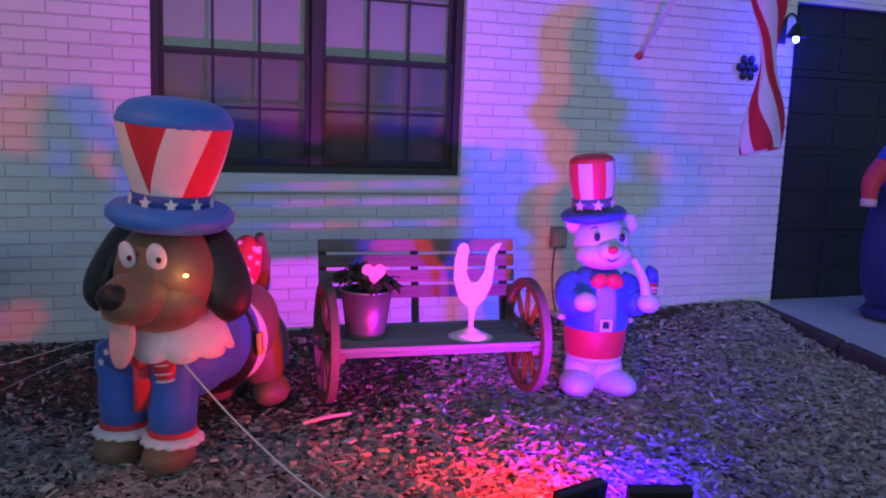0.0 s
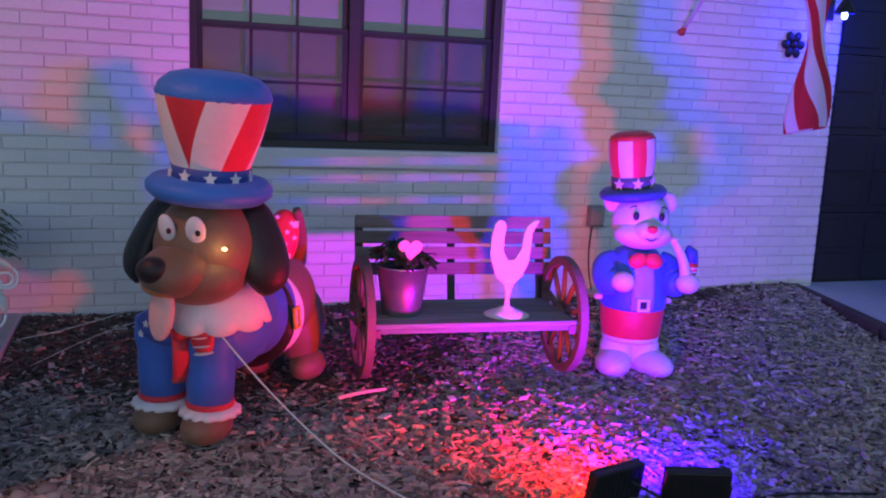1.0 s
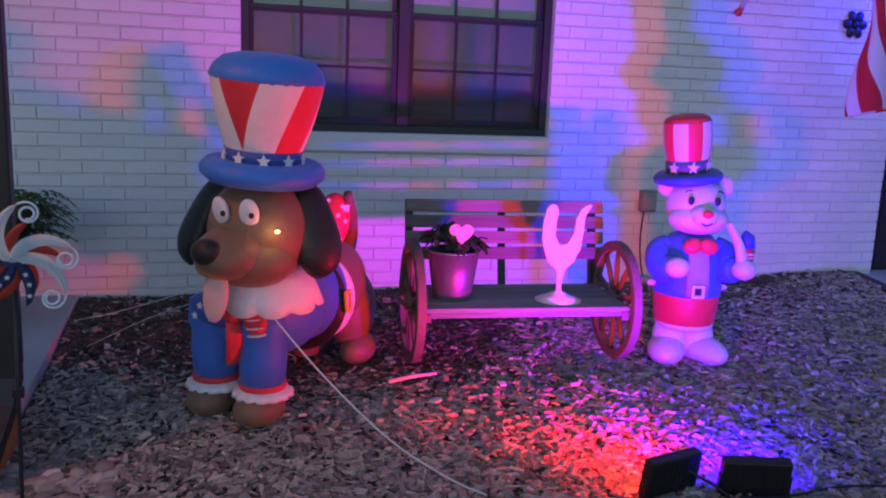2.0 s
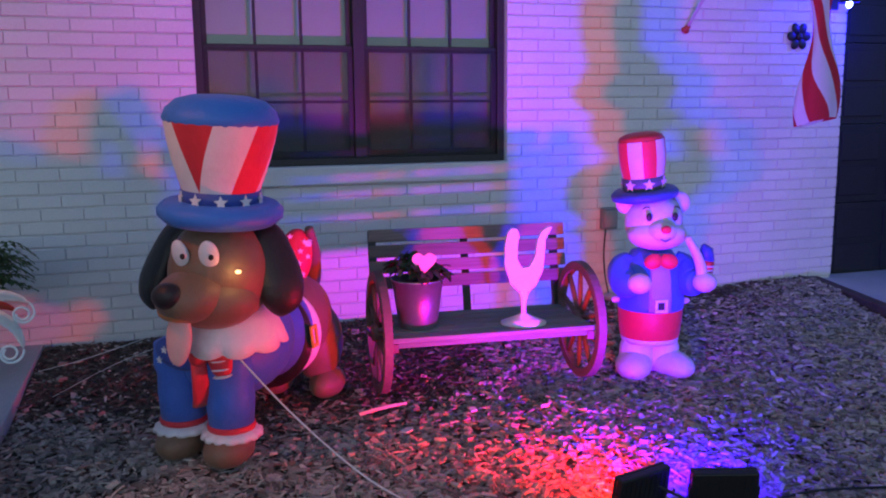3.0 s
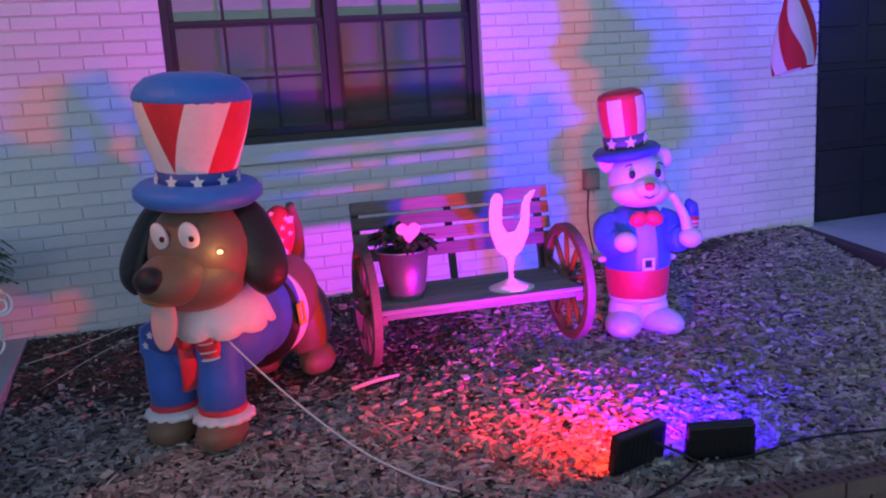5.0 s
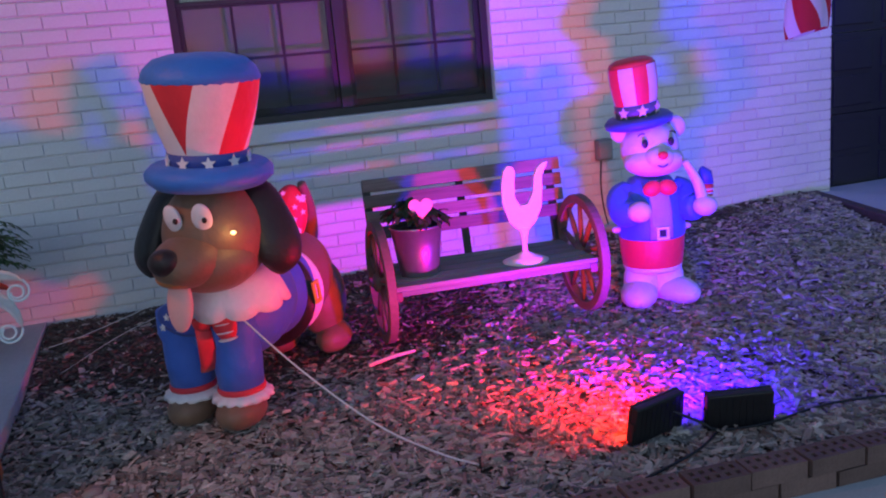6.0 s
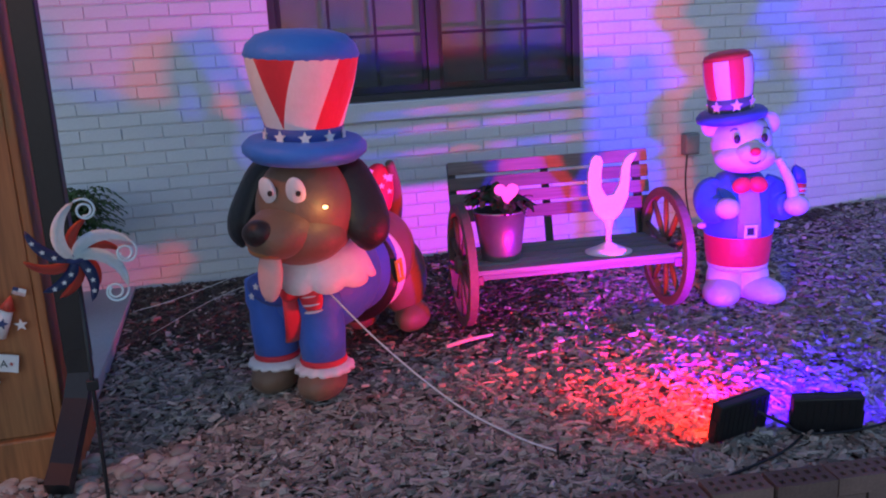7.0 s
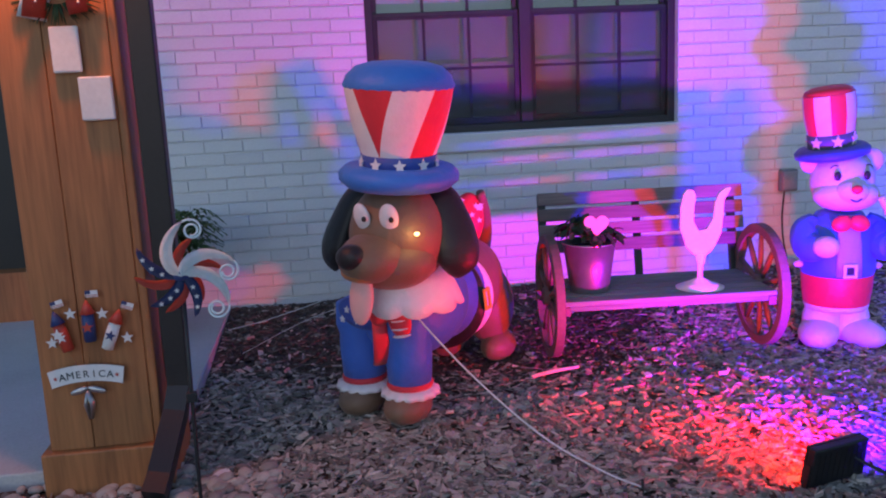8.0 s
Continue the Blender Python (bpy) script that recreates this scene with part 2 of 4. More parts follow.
# closing rooms behind the openings
back = bmesh.new()
box(-6, 10, WALL + 1.6, WALL + 1.7, -0.1, TOP, bm=back)
tagged(link("wall_inner", back, JOINT), "plain inner wall behind the openings", "wall", kind="structure")
roof = bmesh.new()
box(-6, 10, J, WALL + 1.7, TOP, TOP + 0.1, bm=roof)
tagged(link("ceiling", roof, JOINT), "plain ceiling behind the house front", "ceiling", kind="structure")

# window: two double-hung units, each three panes wide, two rows a sash
window = tagged(new("window_1"), "twin dark-framed double-hung window with small panes", "window", kind="structure")
fr = bmesh.new()
Y0, Y1 = WALL + 0.055, WALL + 0.15
for a in ((WX0, WX0 + 0.05, WZ0, WZ1), (WX1 - 0.05, WX1, WZ0, WZ1), (WX0 + 0.05, WX1 - 0.05, WZ0, WZ0 + 0.045), (WX0 + 0.05, WX1 - 0.05, WZ1 - 0.05, WZ1), (1.193, 1.269, WZ0 + 0.045, WZ1 - 0.05)):
    box(a[0], a[1], Y0, Y1, a[2], a[3], 0.004, bm=fr)
part("window_frame", fr, FRAME, window, smooth=False)
RAIL = 1.821
for u0, u1 in ((WX0 + 0.05, 1.193), (1.269, WX1 - 0.05)):
    for name, z0, z1, y in (("lower_sash", WZ0 + 0.045, RAIL + 0.02, WALL + 0.085), ("upper_sash", RAIL - 0.02, WZ1 - 0.05, WALL + 0.115)):
        sash = bmesh.new()
        s = 0.032
        for a in ((u0, u0 + s, z0, z1), (u1 - s, u1, z0, z1), (u0 + s, u1 - s, z0, z0 + 0.045), (u0 + s, u1 - s, z1 - 0.04, z1)):
            box(a[0], a[1], y, y + 0.028, a[2], a[3], 0.003, bm=sash)
        w = (u1 - u0 - 2 * s) / 3
        zm = (z0 + 0.045 + z1 - 0.04) / 2
        for k in (1, 2):
            box(u0 + s + k * w - 0.009, u0 + s + k * w + 0.009, y + 0.004, y + 0.024, z0 + 0.045, z1 - 0.04, bm=sash)
        box(u0 + s, u1 - s, y + 0.006, y + 0.022, zm - 0.009, zm + 0.009, bm=sash)
        so = part(name, sash, FRAME, window, smooth=False)
        for k in range(3):
            for zz0, zz1 in ((z0 + 0.045, zm), (zm, z1 - 0.04)):
                p = bmesh.new()
                box(u0 + s + k * w, u0 + s + (k + 1) * w, y + 0.012, y + 0.016, zz0, zz1, bm=p)
                pane = part("pane", p, glass, so, smooth=False)
                pane.visible_shadow = False
        if name == "lower_sash":
            p = bmesh.new()
            box(u0 + 0.004, u1 - 0.004, WALL + 0.068, WALL + 0.070, z0, z1 - 0.02, bm=p)
            part("insect_screen", p, screen, window, "dark insect screen", smooth=False)
sill = box(WX0 - 0.004, WX1 + 0.004, WALL - 0.030, WALL + 0.12, WZ0 - 0.122, WZ0 - 0.002, 0.007)
part("window_sill", sill, BRICK, window, "white painted brick sill", smooth=False)
bl = bmesh.new()
for k in range(36):
    z = WZ0 - 0.02 + k * 0.05
    box(WX0 - 0.05, WX1 + 0.05, WALL + 0.205, WALL + 0.209, z, z + 0.049, bm=bl, m=None)
tagged(link("window_blind", bl, BLIND), "pale closed slatted blind behind the window", "blind")

# garage door with raised panels
gd = tagged(new("garage_door"), "dark painted sectional garage door, closed", "garage door", kind="structure")
GY = WALL + 0.10
for k in range(4):
    sec = bmesh.new()
    z0, z1 = 0.03 + k * 0.63, 0.03 + (k + 1) * 0.63 - 0.006
    box(GX0 - 0.02, GX1 + 0.02, GY, GY + 0.045, z0, z1, 0.004, bm=sec)
    section = part("door_section", sec, DOOR, gd, smooth=False)
    for i in range(6):
        pn = bmesh.new()
        x0 = GX0 + 0.11 + i * 0.47
        for zz in (z0 + 0.055, z0 + 0.335):
            box(x0, x0 + 0.38, GY - 0.010, GY + 0.004, zz, zz + 0.235, 0.008, bm=pn)
        part("raised_panel", pn, DOOR, section, smooth=False)

# porch door, dark and closed
pd = tagged(new("door_1"), "dark closed entrance door behind the porch", "door", kind="structure")
d = bmesh.new()
box(DX0, DX1, WALL + 0.14, WALL + 0.19, 0.36, DZ1, 0.004, bm=d)
leaf = part("door_leaf", d, BLACK, pd, smooth=False)
d = bmesh.new()
box(DX0, DX1, WALL + 0.0, WALL + 0.2, 0.05, 0.37, 0.004, bm=d)
part("threshold", d, POST, pd, "stained wooden threshold", smooth=False)

# ground: one sheet, the beds and slabs lie on it
g = bmesh.new()
bmesh.ops.create_grid(g, x_segments=2, y_segments=2, size=400)
tagged(link("ground", g, LAWN, at=pose(0, 0, -0.09)), "dark lawn reaching the horizon", "ground", kind="structure")
EDGE_A = -4.3


def EDGE_Y(x):
    """The centre line of the brick edging."""
    return 2.545 - 0.075 * (x - 1.3)


def ramp(v, lo, hi):
    u = max(0.0, min(1.0, (v - lo) / (hi - lo)))
    return u * u * (3 - 2 * u)


def KERB_X(y):
    """The inner face of the timber kerb by the driveway."""
    return 4.79 - 0.22 * (WALL - y)


SLAB_X, SLAB_Y, SLAB_Z = -0.755, 3.53, 0.06     # corner and height of the porch slab


def mulch_height(x, y):
    h = 0.020 * noise.noise(Vector((x * 1.3, y * 1.3, 3.1))) + 0.013 * noise.noise(Vector((x * 4, y * 4, 7.7))) - 0.010
    h += ramp(y, 4.5, 5.7) * (0.048 + 0.055 * ramp(x, 3.2, 4.6))
    h -= 0.075 * math.exp(-((x - 2.56) ** 2 + (y - 4.5) ** 2) / 0.5)
    if x < SLAB_X + 0.02 and y > SLAB_Y - 0.05:
        h = min(h, 0.035)
    if x > KERB_X(y) + 0.04:
        h = min(h, -0.03)
    return h


bed = bmesh.new()
X0, X1, STEP = -2.6, 4.85, 0.05
nx, ny = int((X1 - X0) / STEP) + 1, 70
grid = []
for i in range(nx):
    x = X0 + i * STEP
    ya = EDGE_Y(x) + 0.03
    col = []
    for j in range(ny):
        y = ya + (WALL + 0.02 - ya) * j / (ny - 1)
        col.append(bed.verts.new((x, y, mulch_height(x, y))))
    grid.append(col)
for i in range(nx - 1):
    for j in range(ny - 1):
        bed.faces.new((grid[i][j], grid[i + 1][j], grid[i + 1][j + 1], grid[i][j + 1]))
mulch_bed = tagged(link("mulch_bed", bed, MULCH, smooth=True), "dark brown mulch bed along the house wall", "mulch bed", kind="structure")


def slab(corners, depth):
    """A slab with the given top corners, counter-clockwise."""
    out = bmesh.new()
    top = [out.verts.new(q) for q in corners]
    low = [out.verts.new((q[0], q[1], q[2] - depth)) for q in corners]
    out.faces.new(top)
    out.faces.new(low[::-1])
    n = len(top)
    for i in range(n):
        out.faces.new((low[i], low[(i + 1) % n], top[(i + 1) % n], top[i]))
    bmesh.ops.bevel(out, geom=[e for e in out.edges if all(v in top for v in e.verts)], offset=0.008, segments=2, affect="EDGES", profile=0.5)
    return out


# driveway, porch and walkway slabs
DRIVE = [(KERB_X(2.2) + 0.09, 2.2, -0.01), (12, 2.2, -0.01), (12, WALL + 0.3, 0.08), (KERB_X(WALL + 0.3) + 0.09, WALL + 0.3, 0.08)]
tagged(link("driveway", slab(DRIVE, 0.3), CONC), "pale grey concrete driveway by the garage", "driveway", kind="structure")
tagged(link("porch_floor", slab([(-6, SLAB_Y, SLAB_Z), (SLAB_X, SLAB_Y, SLAB_Z), (SLAB_X, WALL + 0.012, SLAB_Z), (-6, WALL + 0.012, SLAB_Z)], 0.25), CONC), "smooth grey concrete porch floor", "porch", kind="structure")
tagged(link("walkway", slab([(-2.6, 0.9, -0.066), (6, 0.9, -0.066), (6, EDGE_Y(6) - 0.04, -0.066), (-2.6, EDGE_Y(-2.6) - 0.04, -0.066)], 0.1), CONC), "pale concrete walkway before the brick edging", "walkway", kind="structure")

# ---- inflatable dog in a top hat ----
def striped_crown(r0, r1, z0, z1, twist, count, seam=0.0, bulge=0.02):
    """A flared hat crown whose stripes mirror at the front, slanted by twist; two materials, 0 red and 1 white."""
    bm = bmesh.new()
    rows, sub = 14, 6
    step = math.pi / count
    for side in (1, -1):
        for k in range(count + 1):
            cols = []
            for i in range(sub + 1):
                col = []
                for j in range(rows + 1):
                    h = j / rows
                    lo, hi = (0, twist * h) if k == 0 else (twist * h + (k - 1) * step, min(math.pi, twist * h + k * step))
                    if twist == 0:
                        lo, hi = max(0.0, (k - 0.5) * step), min(math.pi, (k + 0.5) * step)
                    lo = min(lo, math.pi)
                    a = lo + (hi - lo) * i / sub
                    r = r0 + (r1 - r0) * h + bulge * math.sin(math.pi * h)
                    col.append(bm.verts.new((r * math.sin(side * a + seam), -r * math.cos(side * a + seam), z0 + (z1 - z0) * h)))
                cols.append(col)
            for a, b in zip(cols, cols[1:]):
                for j in range(rows):
                    f = bm.faces.new((a[j], b[j], b[j + 1], a[j + 1]) if side > 0 else (b[j], a[j], a[j + 1], b[j + 1]))
                    f.material_index = k % 2
    bmesh.ops.remove_doubles(bm, verts=bm.verts, dist=0.0004)
    bmesh.ops.dissolve_degenerate(bm, dist=0.0004, edges=bm.edges)
    return bm


def stars_round(parent, places, r, material, label="white star"):
    for place, normal in places:
        part("star", plate(star_outline(r, 0.45), 0.006, facing(place, normal)), material, parent, smooth=False)


dog = thing("inflatable_dog", pose(0.20, 3.98, 0, 0, 0, -32), "inflatable brown dog in blue suit and striped top hat", "inflatable")
# torso: blue jacket in front, brown behind
bm = ball((0, 0.10, 0.455), (0.235, 0.30, 0.225), pose(0, 0, 0, 4))
bm = ball((0, 0.38, 0.43), (0.21, 0.26, 0.215), bm=bm)
jacket = part("jacket", bm, N_BLUE, dog, "blue jacket")
bm = lathe([(0.17, -0.03), (0.215, -0.022), (0.222, 0), (0.215, 0.022), (0.17, 0.03)], 40, pose(0, 0.50, 0.395, 90))
part("waistband", bm, N_WHITE, dog, "white waistband")
bm = lathe([(0.17, -0.012), (0.236, -0.010), (0.236, 0.010), (0.17, 0.012)], 40, pose(0, 0.36, 0.405, 84))
part("belt", bm, N_BLACK, dog, "thin black belt")
buckle = bmesh.new()
for a in ((-0.03, 0.03, 0.035, 0.05), (-0.03, 0.03, -0.05, -0.035), (-0.03, -0.016, -0.035, 0.035), (0.016, 0.03, -0.035, 0.035)):
    box(a[0], a[1], -0.006, 0.006, a[2], a[3], 0.002, bm=buckle)
bmesh.ops.transform(buckle, verts=buckle.verts, matrix=facing((0.243, 0.37, 0.42), (1, -0.05, 0.1)))
part("belt_buckle", buckle, N_YELLOW, dog, "yellow buckle", smooth=False)
bm = ball((0, 0.64, 0.425), (0.20, 0.26, 0.225))
bm = ball((0.09, 0.77, 0.28), (0.125, 0.15, 0.20), bm=bm)
bm = ball((-0.10, 0.77, 0.28), (0.125, 0.15, 0.20), bm=bm)
part("hindquarters", bm, N_BROWN, dog, "brown hindquarters")
for sx in (0.14, -0.14):
    part("hind_foot", ball((sx, 0.76, 0.075), (0.085, 0.13, 0.08)), N_BROWN, dog)
bm = tube(smooth_path([(0.02, 0.80, 0.50), (0.05, 0.83, 0.60), (0.09, 0.76, 0.74), (0.11, 0.66, 0.87)]), [0.05 - 0.0012 * k for k in range(25)], 14)
part("tail", bm, N_BROWN, dog)
# front legs
for sx, fy in ((-0.175, -0.065), (0.062, -0.095)):
    bm = lathe([(0.02, 0.53), (0.105, 0.49), (0.11, 0.40), (0.098, 0.36), (0.10, 0.28), (0.092, 0.155), (0.05, 0.15)][::-1], 28, pose(sx, fy, 0))
    leg = part("front_leg", bm, N_BLUE, dog, "blue trouser leg")
    part("cuff", lathe([(0.05, 0.142), (0.096, 0.144), (0.100, 0.155), (0.097, 0.168), (0.05, 0.170)], 28, pose(sx, fy, 0)), N_RED, leg, "red cuff band")
    part("frill", lathe([(0.06, 0.120), (0.118, 0.112), (0.114, 0.130), (0.09, 0.144), (0.05, 0.146)], 60, pose(sx, fy, 0), pleat=0.10, pleats=14), N_WHITE, leg, "white frill")
    bm = ball((sx, fy - 0.03, 0.066), (0.098, 0.13, 0.075))
    part("front_foot", bm, N_BROWN, dog, "brown front paw")
# head
bm = bmesh.new()
ball((0, -0.12, 0.80), (0.215, 0.205, 0.235), bm=bm, seg=36, ring=24)
ball((-0.035, -0.28, 0.735), (0.15, 0.17, 0.105), pose(0, 0, 0, 8), bm=bm, seg=32, ring=20)
ball((0, -0.20, 0.70), (0.20, 0.17, 0.12), bm=bm, seg=32, ring=20)
head = part("head", bm, N_BROWN, dog, "brown dog head")
head.matrix_basis = pose(0.055, 0.0, 0.04) @ Matrix.Diagonal((0.95, 0.95, 0.95, 1))
bm = ball((-0.05, -0.27, 0.688), (0.130, 0.158, 0.052), pose(0, 0, 0, 6))
part("muzzle", bm, N_TAN, head, "tan lower muzzle")
part("nose", ball((-0.066, -0.418, 0.755), (0.066, 0.054, 0.055)), N_BLACK, head, "black nose")
bm = ball((0, 0, 0), (0.056, 0.024, 0.115))
bmesh.ops.transform(bm, verts=bm.verts, matrix=pose(-0.062, -0.362, 0.575, -10, 0, 0))
part("tongue", bm, N_PINK, head, "pink tongue")
for sx in (-0.068, 0.058):
    eye = part("eye", ball((sx, -0.308, 0.905), (0.041, 0.020, 0.060), pose(0, 0, 0, 14, 0, sx * 180)), N_WHITE, head, "white eye")
    part("pupil", ball((sx + 0.022, -0.331, 0.899), (0.011, 0.008, 0.012)), N_BLACK, eye)
for sx, out in ((-1, 1.0), (1, 0.74)):
    bm = bmesh.new()
    path = smooth_path([(sx * 0.16, -0.05, 0.985), (sx * 0.25 * out, -0.05, 0.94), (sx * 0.315 * out, -0.065, 0.82), (sx * 0.35 * out, -0.085, 0.71), (sx * 0.345 * out, -0.095, 0.615)], 6)
    rad = [0.05, 0.055, 0.06, 0.065, 0.07, 0.075, 0.08, 0.083, 0.087, 0.09, 0.093, 0.096, 0.1, 0.102, 0.104, 0.105, 0.105, 0.104, 0.1, 0.096, 0.09, 0.078, 0.062, 0.042, 0.012]
    tube(path, [r * 0.95 for r in rad], 18, bm=bm, flat=0.55)
    part("ear", bm, N_BLACK, head, "black floppy ear")
LED = glow("led_glow", (1.0, 0.74, 0.36), 1.4)
part("led_light", ball((0.165, -0.275, 0.835), (0.012, 0.006, 0.009), pose(0, 0, 0, 0, 0, 30)), LED, head, "small warm light inside the head")
led = bpy.data.lights.new("dog_led_light", "POINT")
led.energy, led.color, led.shadow_soft_size = 0.22, (1.0, 0.55, 0.2), 0.01
new("dog_led_light", led).location = pose(0.20, 3.98, 0, 0, 0, -32) @ head.matrix_basis @ Vector((0.185, -0.312, 0.838))
# scalloped collar, bow tie, streamer
bm = bmesh.new()
cols = 96
rings = []
for r, z, sc in ((0.10, 0.05, 0.0), (0.15, 0.045, 0.0), (0.185, 0.01, 0.15), (0.205, -0.04, 0.5), (0.212, -0.075, 1.0), (0.204, -0.078, 1.0), (0.17, -0.02, 0.3), (0.10, 0.01, 0.0)):
    ring = []
    for i in range(cols):
        a = 2 * math.pi * i / cols
        lobe = math.sqrt(abs(math.sin(a * 5)))
        k = 1 + sc * (0.07 * lobe + 0.03 * math.sin(2 * a + 1))
        ring.append(bm.verts.new((0.055 + r * k * math.cos(a), -0.05 + r * k * math.sin(a), 0.60 + z - sc * 0.026 * lobe - 0.02 * math.cos(a + 1.2) * sc)))
    rings.append(ring)
for r0, r1 in zip(rings, rings[1:] + rings[:1]):
    for i in range(cols):
        bm.faces.new((r0[i], r1[i], r1[(i + 1) % cols], r0[(i + 1) % cols]))
bmesh.ops.recalc_face_normals(bm, faces=bm.faces)
part("collar", bm, N_WHITE, dog, "white scalloped collar")
bm = ball((-0.10, -0.20, 0.475), (0.105, 0.04, 0.062), pose(0, 0, 0, 0, 18, 0))
tie_l = part("bow_loop", bm, N_NAVY, dog, "blue starred bow loop")
stars_round(tie_l, [((-0.14, -0.238, 0.50), (-0.2, -1, 0.1)), ((-0.09, -0.243, 0.455), (0, -1, 0)), ((-0.17, -0.228, 0.455), (-0.3, -1, 0)), ((-0.06, -0.236, 0.50), (0, -1, 0.1))], 0.016, N_WHITE)
bm = ball((0.085, -0.205, 0.465), (0.05, 0.035, 0.078), pose(0, 0, 0, 0, -12, 0))
tie_r = part("bow_loop", bm, N_RED, dog, "red and white striped bow loop")
for z in (0.50, 0.465, 0.43, 0.40):
    part("stripe", ball((0.088 + (0.46 - z) * 0.15, -0.212, z), (0.040, 0.034, 0.006), pose(0, 0, 0, 0, -8, 0)), N_WHITE, tie_r)
part("bow_knot", ball((0.0, -0.215, 0.475), (0.04, 0.045, 0.04)), N_RED, dog, "red knot")
bm = tube([(0.0, -0.225, 0.46), (0.0, -0.215, 0.38), (-0.012, -0.185, 0.30), (-0.02, -0.165, 0.265)], [0.03, 0.034, 0.04, 0.048], 14, flat=0.35)
part("streamer", bm, N_RED, dog, "red ribbon end")
# starred red bow on the back
bow = part("back_bow", ball((0.034, 0.655, 0.725), (0.085, 0.05, 0.145), pose(0, 0, 0, 0, 8, 32)), N_RED, dog, "red starred bow on the back")
part("bow_loop", ball((0.150, 0.25, 0.660), (0.095, 0.05, 0.07), pose(0, 0, 0, 0, 10, 32)), N_RED, bow)
rs = random.Random(4)
sp = []
for k in range(24):
    u, v = rs.uniform(-0.8, 0.8), rs.uniform(-0.85, 0.85)
    q = Vector((u * 0.085, -0.05 * math.sqrt(max(0.05, 1 - u * u - v * v)) - 0.002, v * 0.145))
    sp.append((Vector((0.034, 0.655, 0.725)) + pose(0, 0, 0, 0, 8, 32).to_3x3() @ q, (0.6, -1, 0.1)))
for k in range(16):
    u, v = rs.uniform(-0.8, 0.8), rs.uniform(-0.7, 0.7)
    q = Vector((u * 0.095, -0.05 * math.sqrt(max(0.05, 1 - u * u - v * v)) - 0.002, v * 0.07))
    sp.append((Vector((0.150, 0.25, 0.660)) + pose(0, 0, 0, 0, 10, 32).to_3x3() @ q, (0.6, -1, 0.1)))
stars_round(bow, sp, 0.016, N_WHITE)
# hat
HAT = pose(0.07, -0.11, 1.04, 4, 3, 26) @ Matrix.Diagonal((0.92, 0.92, 0.98, 1))
hat = part("top_hat", lathe([(0.02, -0.035), (0.15, -0.045), (0.225, -0.04), (0.26, -0.01), (0.262, 0.02), (0.235, 0.045), (0.175, 0.05), (0.02, 0.05)], 48, HAT, pleat=0.015, pleats=22), N_SKY, dog, "blue hat brim")
part("hat_band", lathe([(0.13, 0.04), (0.166, 0.042), (0.168, 0.095), (0.14, 0.10)], 48, HAT), N_NAVY, hat, "dark blue starred band")
bm = striped_crown(0.163, 0.238, 0.092, 0.37, 0.42, 4, seam=-0.50, bulge=0.008)
bmesh.ops.transform(bm, verts=bm.verts, matrix=HAT)
part("crown", bm, [N_RED, N_WHITE], hat, "red and white striped crown")
part("hat_top", lathe([(0.02, 0.34), (0.232, 0.355), (0.241, 0.372), (0.226, 0.41), (0.185, 0.445), (0.12, 0.462), (0.02, 0.468)], 56, HAT, pleat=0.006, pleats=28), N_SKY, hat, "blue puffed hat top")
for k in range(10):
    a = radians(-70 + k * 36)
    q = HAT @ Vector((0.172 * math.sin(a), -0.172 * math.cos(a), 0.064))
    nrm = HAT.to_3x3() @ Vector((math.sin(a), -math.cos(a), 0.15))
    part("star", plate(star_outline(0.028, 0.45), 0.006, facing(q, nrm)), N_WHITE, hat, smooth=False)

# ---- inflatable bear ----
bear = thing("inflatable_bear", pose(2.594, 4.587, -0.080, 0, 0, -14) @ Matrix.Diagonal((0.953, 0.953, 1.022, 1)), "inflatable white bear in blue coat and striped top hat", "inflatable")
for sx in (-0.115, 0.115):
    part("foot", ball((sx, -0.085, 0.07), (0.108, 0.175, 0.076), pose(0, 0, 0, 0, 0, sx * 150)), N_BEAR, bear, "white foot")
    part("ankle", lathe([(0.06, 0.02), (0.10, 0.03), (0.108, 0.09), (0.102, 0.16), (0.09, 0.20), (0.04, 0.205)], 28, pose(sx * 0.66, -0.01, 0)), N_BEAR, bear)
part("trousers", lathe([(0.05, 0.19), (0.15, 0.195), (0.175, 0.225), (0.186, 0.30), (0.192, 0.38), (0.18, 0.43), (0.05, 0.44)], 40), N_RED, bear, "red trousers")
part("waistband", lathe([(0.12, 0.185), (0.163, 0.19), (0.173, 0.21), (0.165, 0.235), (0.12, 0.24)], 40), N_BEAR, bear, "white trouser hem")
part("coat", lathe([(0.05, 0.37), (0.19, 0.375), (0.197, 0.40), (0.195, 0.47), (0.185, 0.56), (0.165, 0.64), (0.12, 0.70), (0.05, 0.72)], 40), N_BLUE, bear, "blue coat")
bm = bmesh.new()
prof = [(0.39, 0.202), (0.47, 0.200), (0.56, 0.190), (0.64, 0.170), (0.70, 0.13)]
vs = []
for z, r in prof:
    vs.append([bm.verts.new((r * 1.01 * math.sin(a), -r * 1.01 * math.cos(a), z)) for a in [radians(-19 + 38 * i / 8) for i in range(9)]])
for a, b in zip(vs, vs[1:]):
    for i in range(8):
        bm.faces.new((a[i], a[i + 1], b[i + 1], b[i]))
bmesh.ops.solidify(bm, geom=bm.faces, thickness=0.004)
part("shirt", bm, N_BEAR, bear, "white shirt front")
bk = bmesh.new()
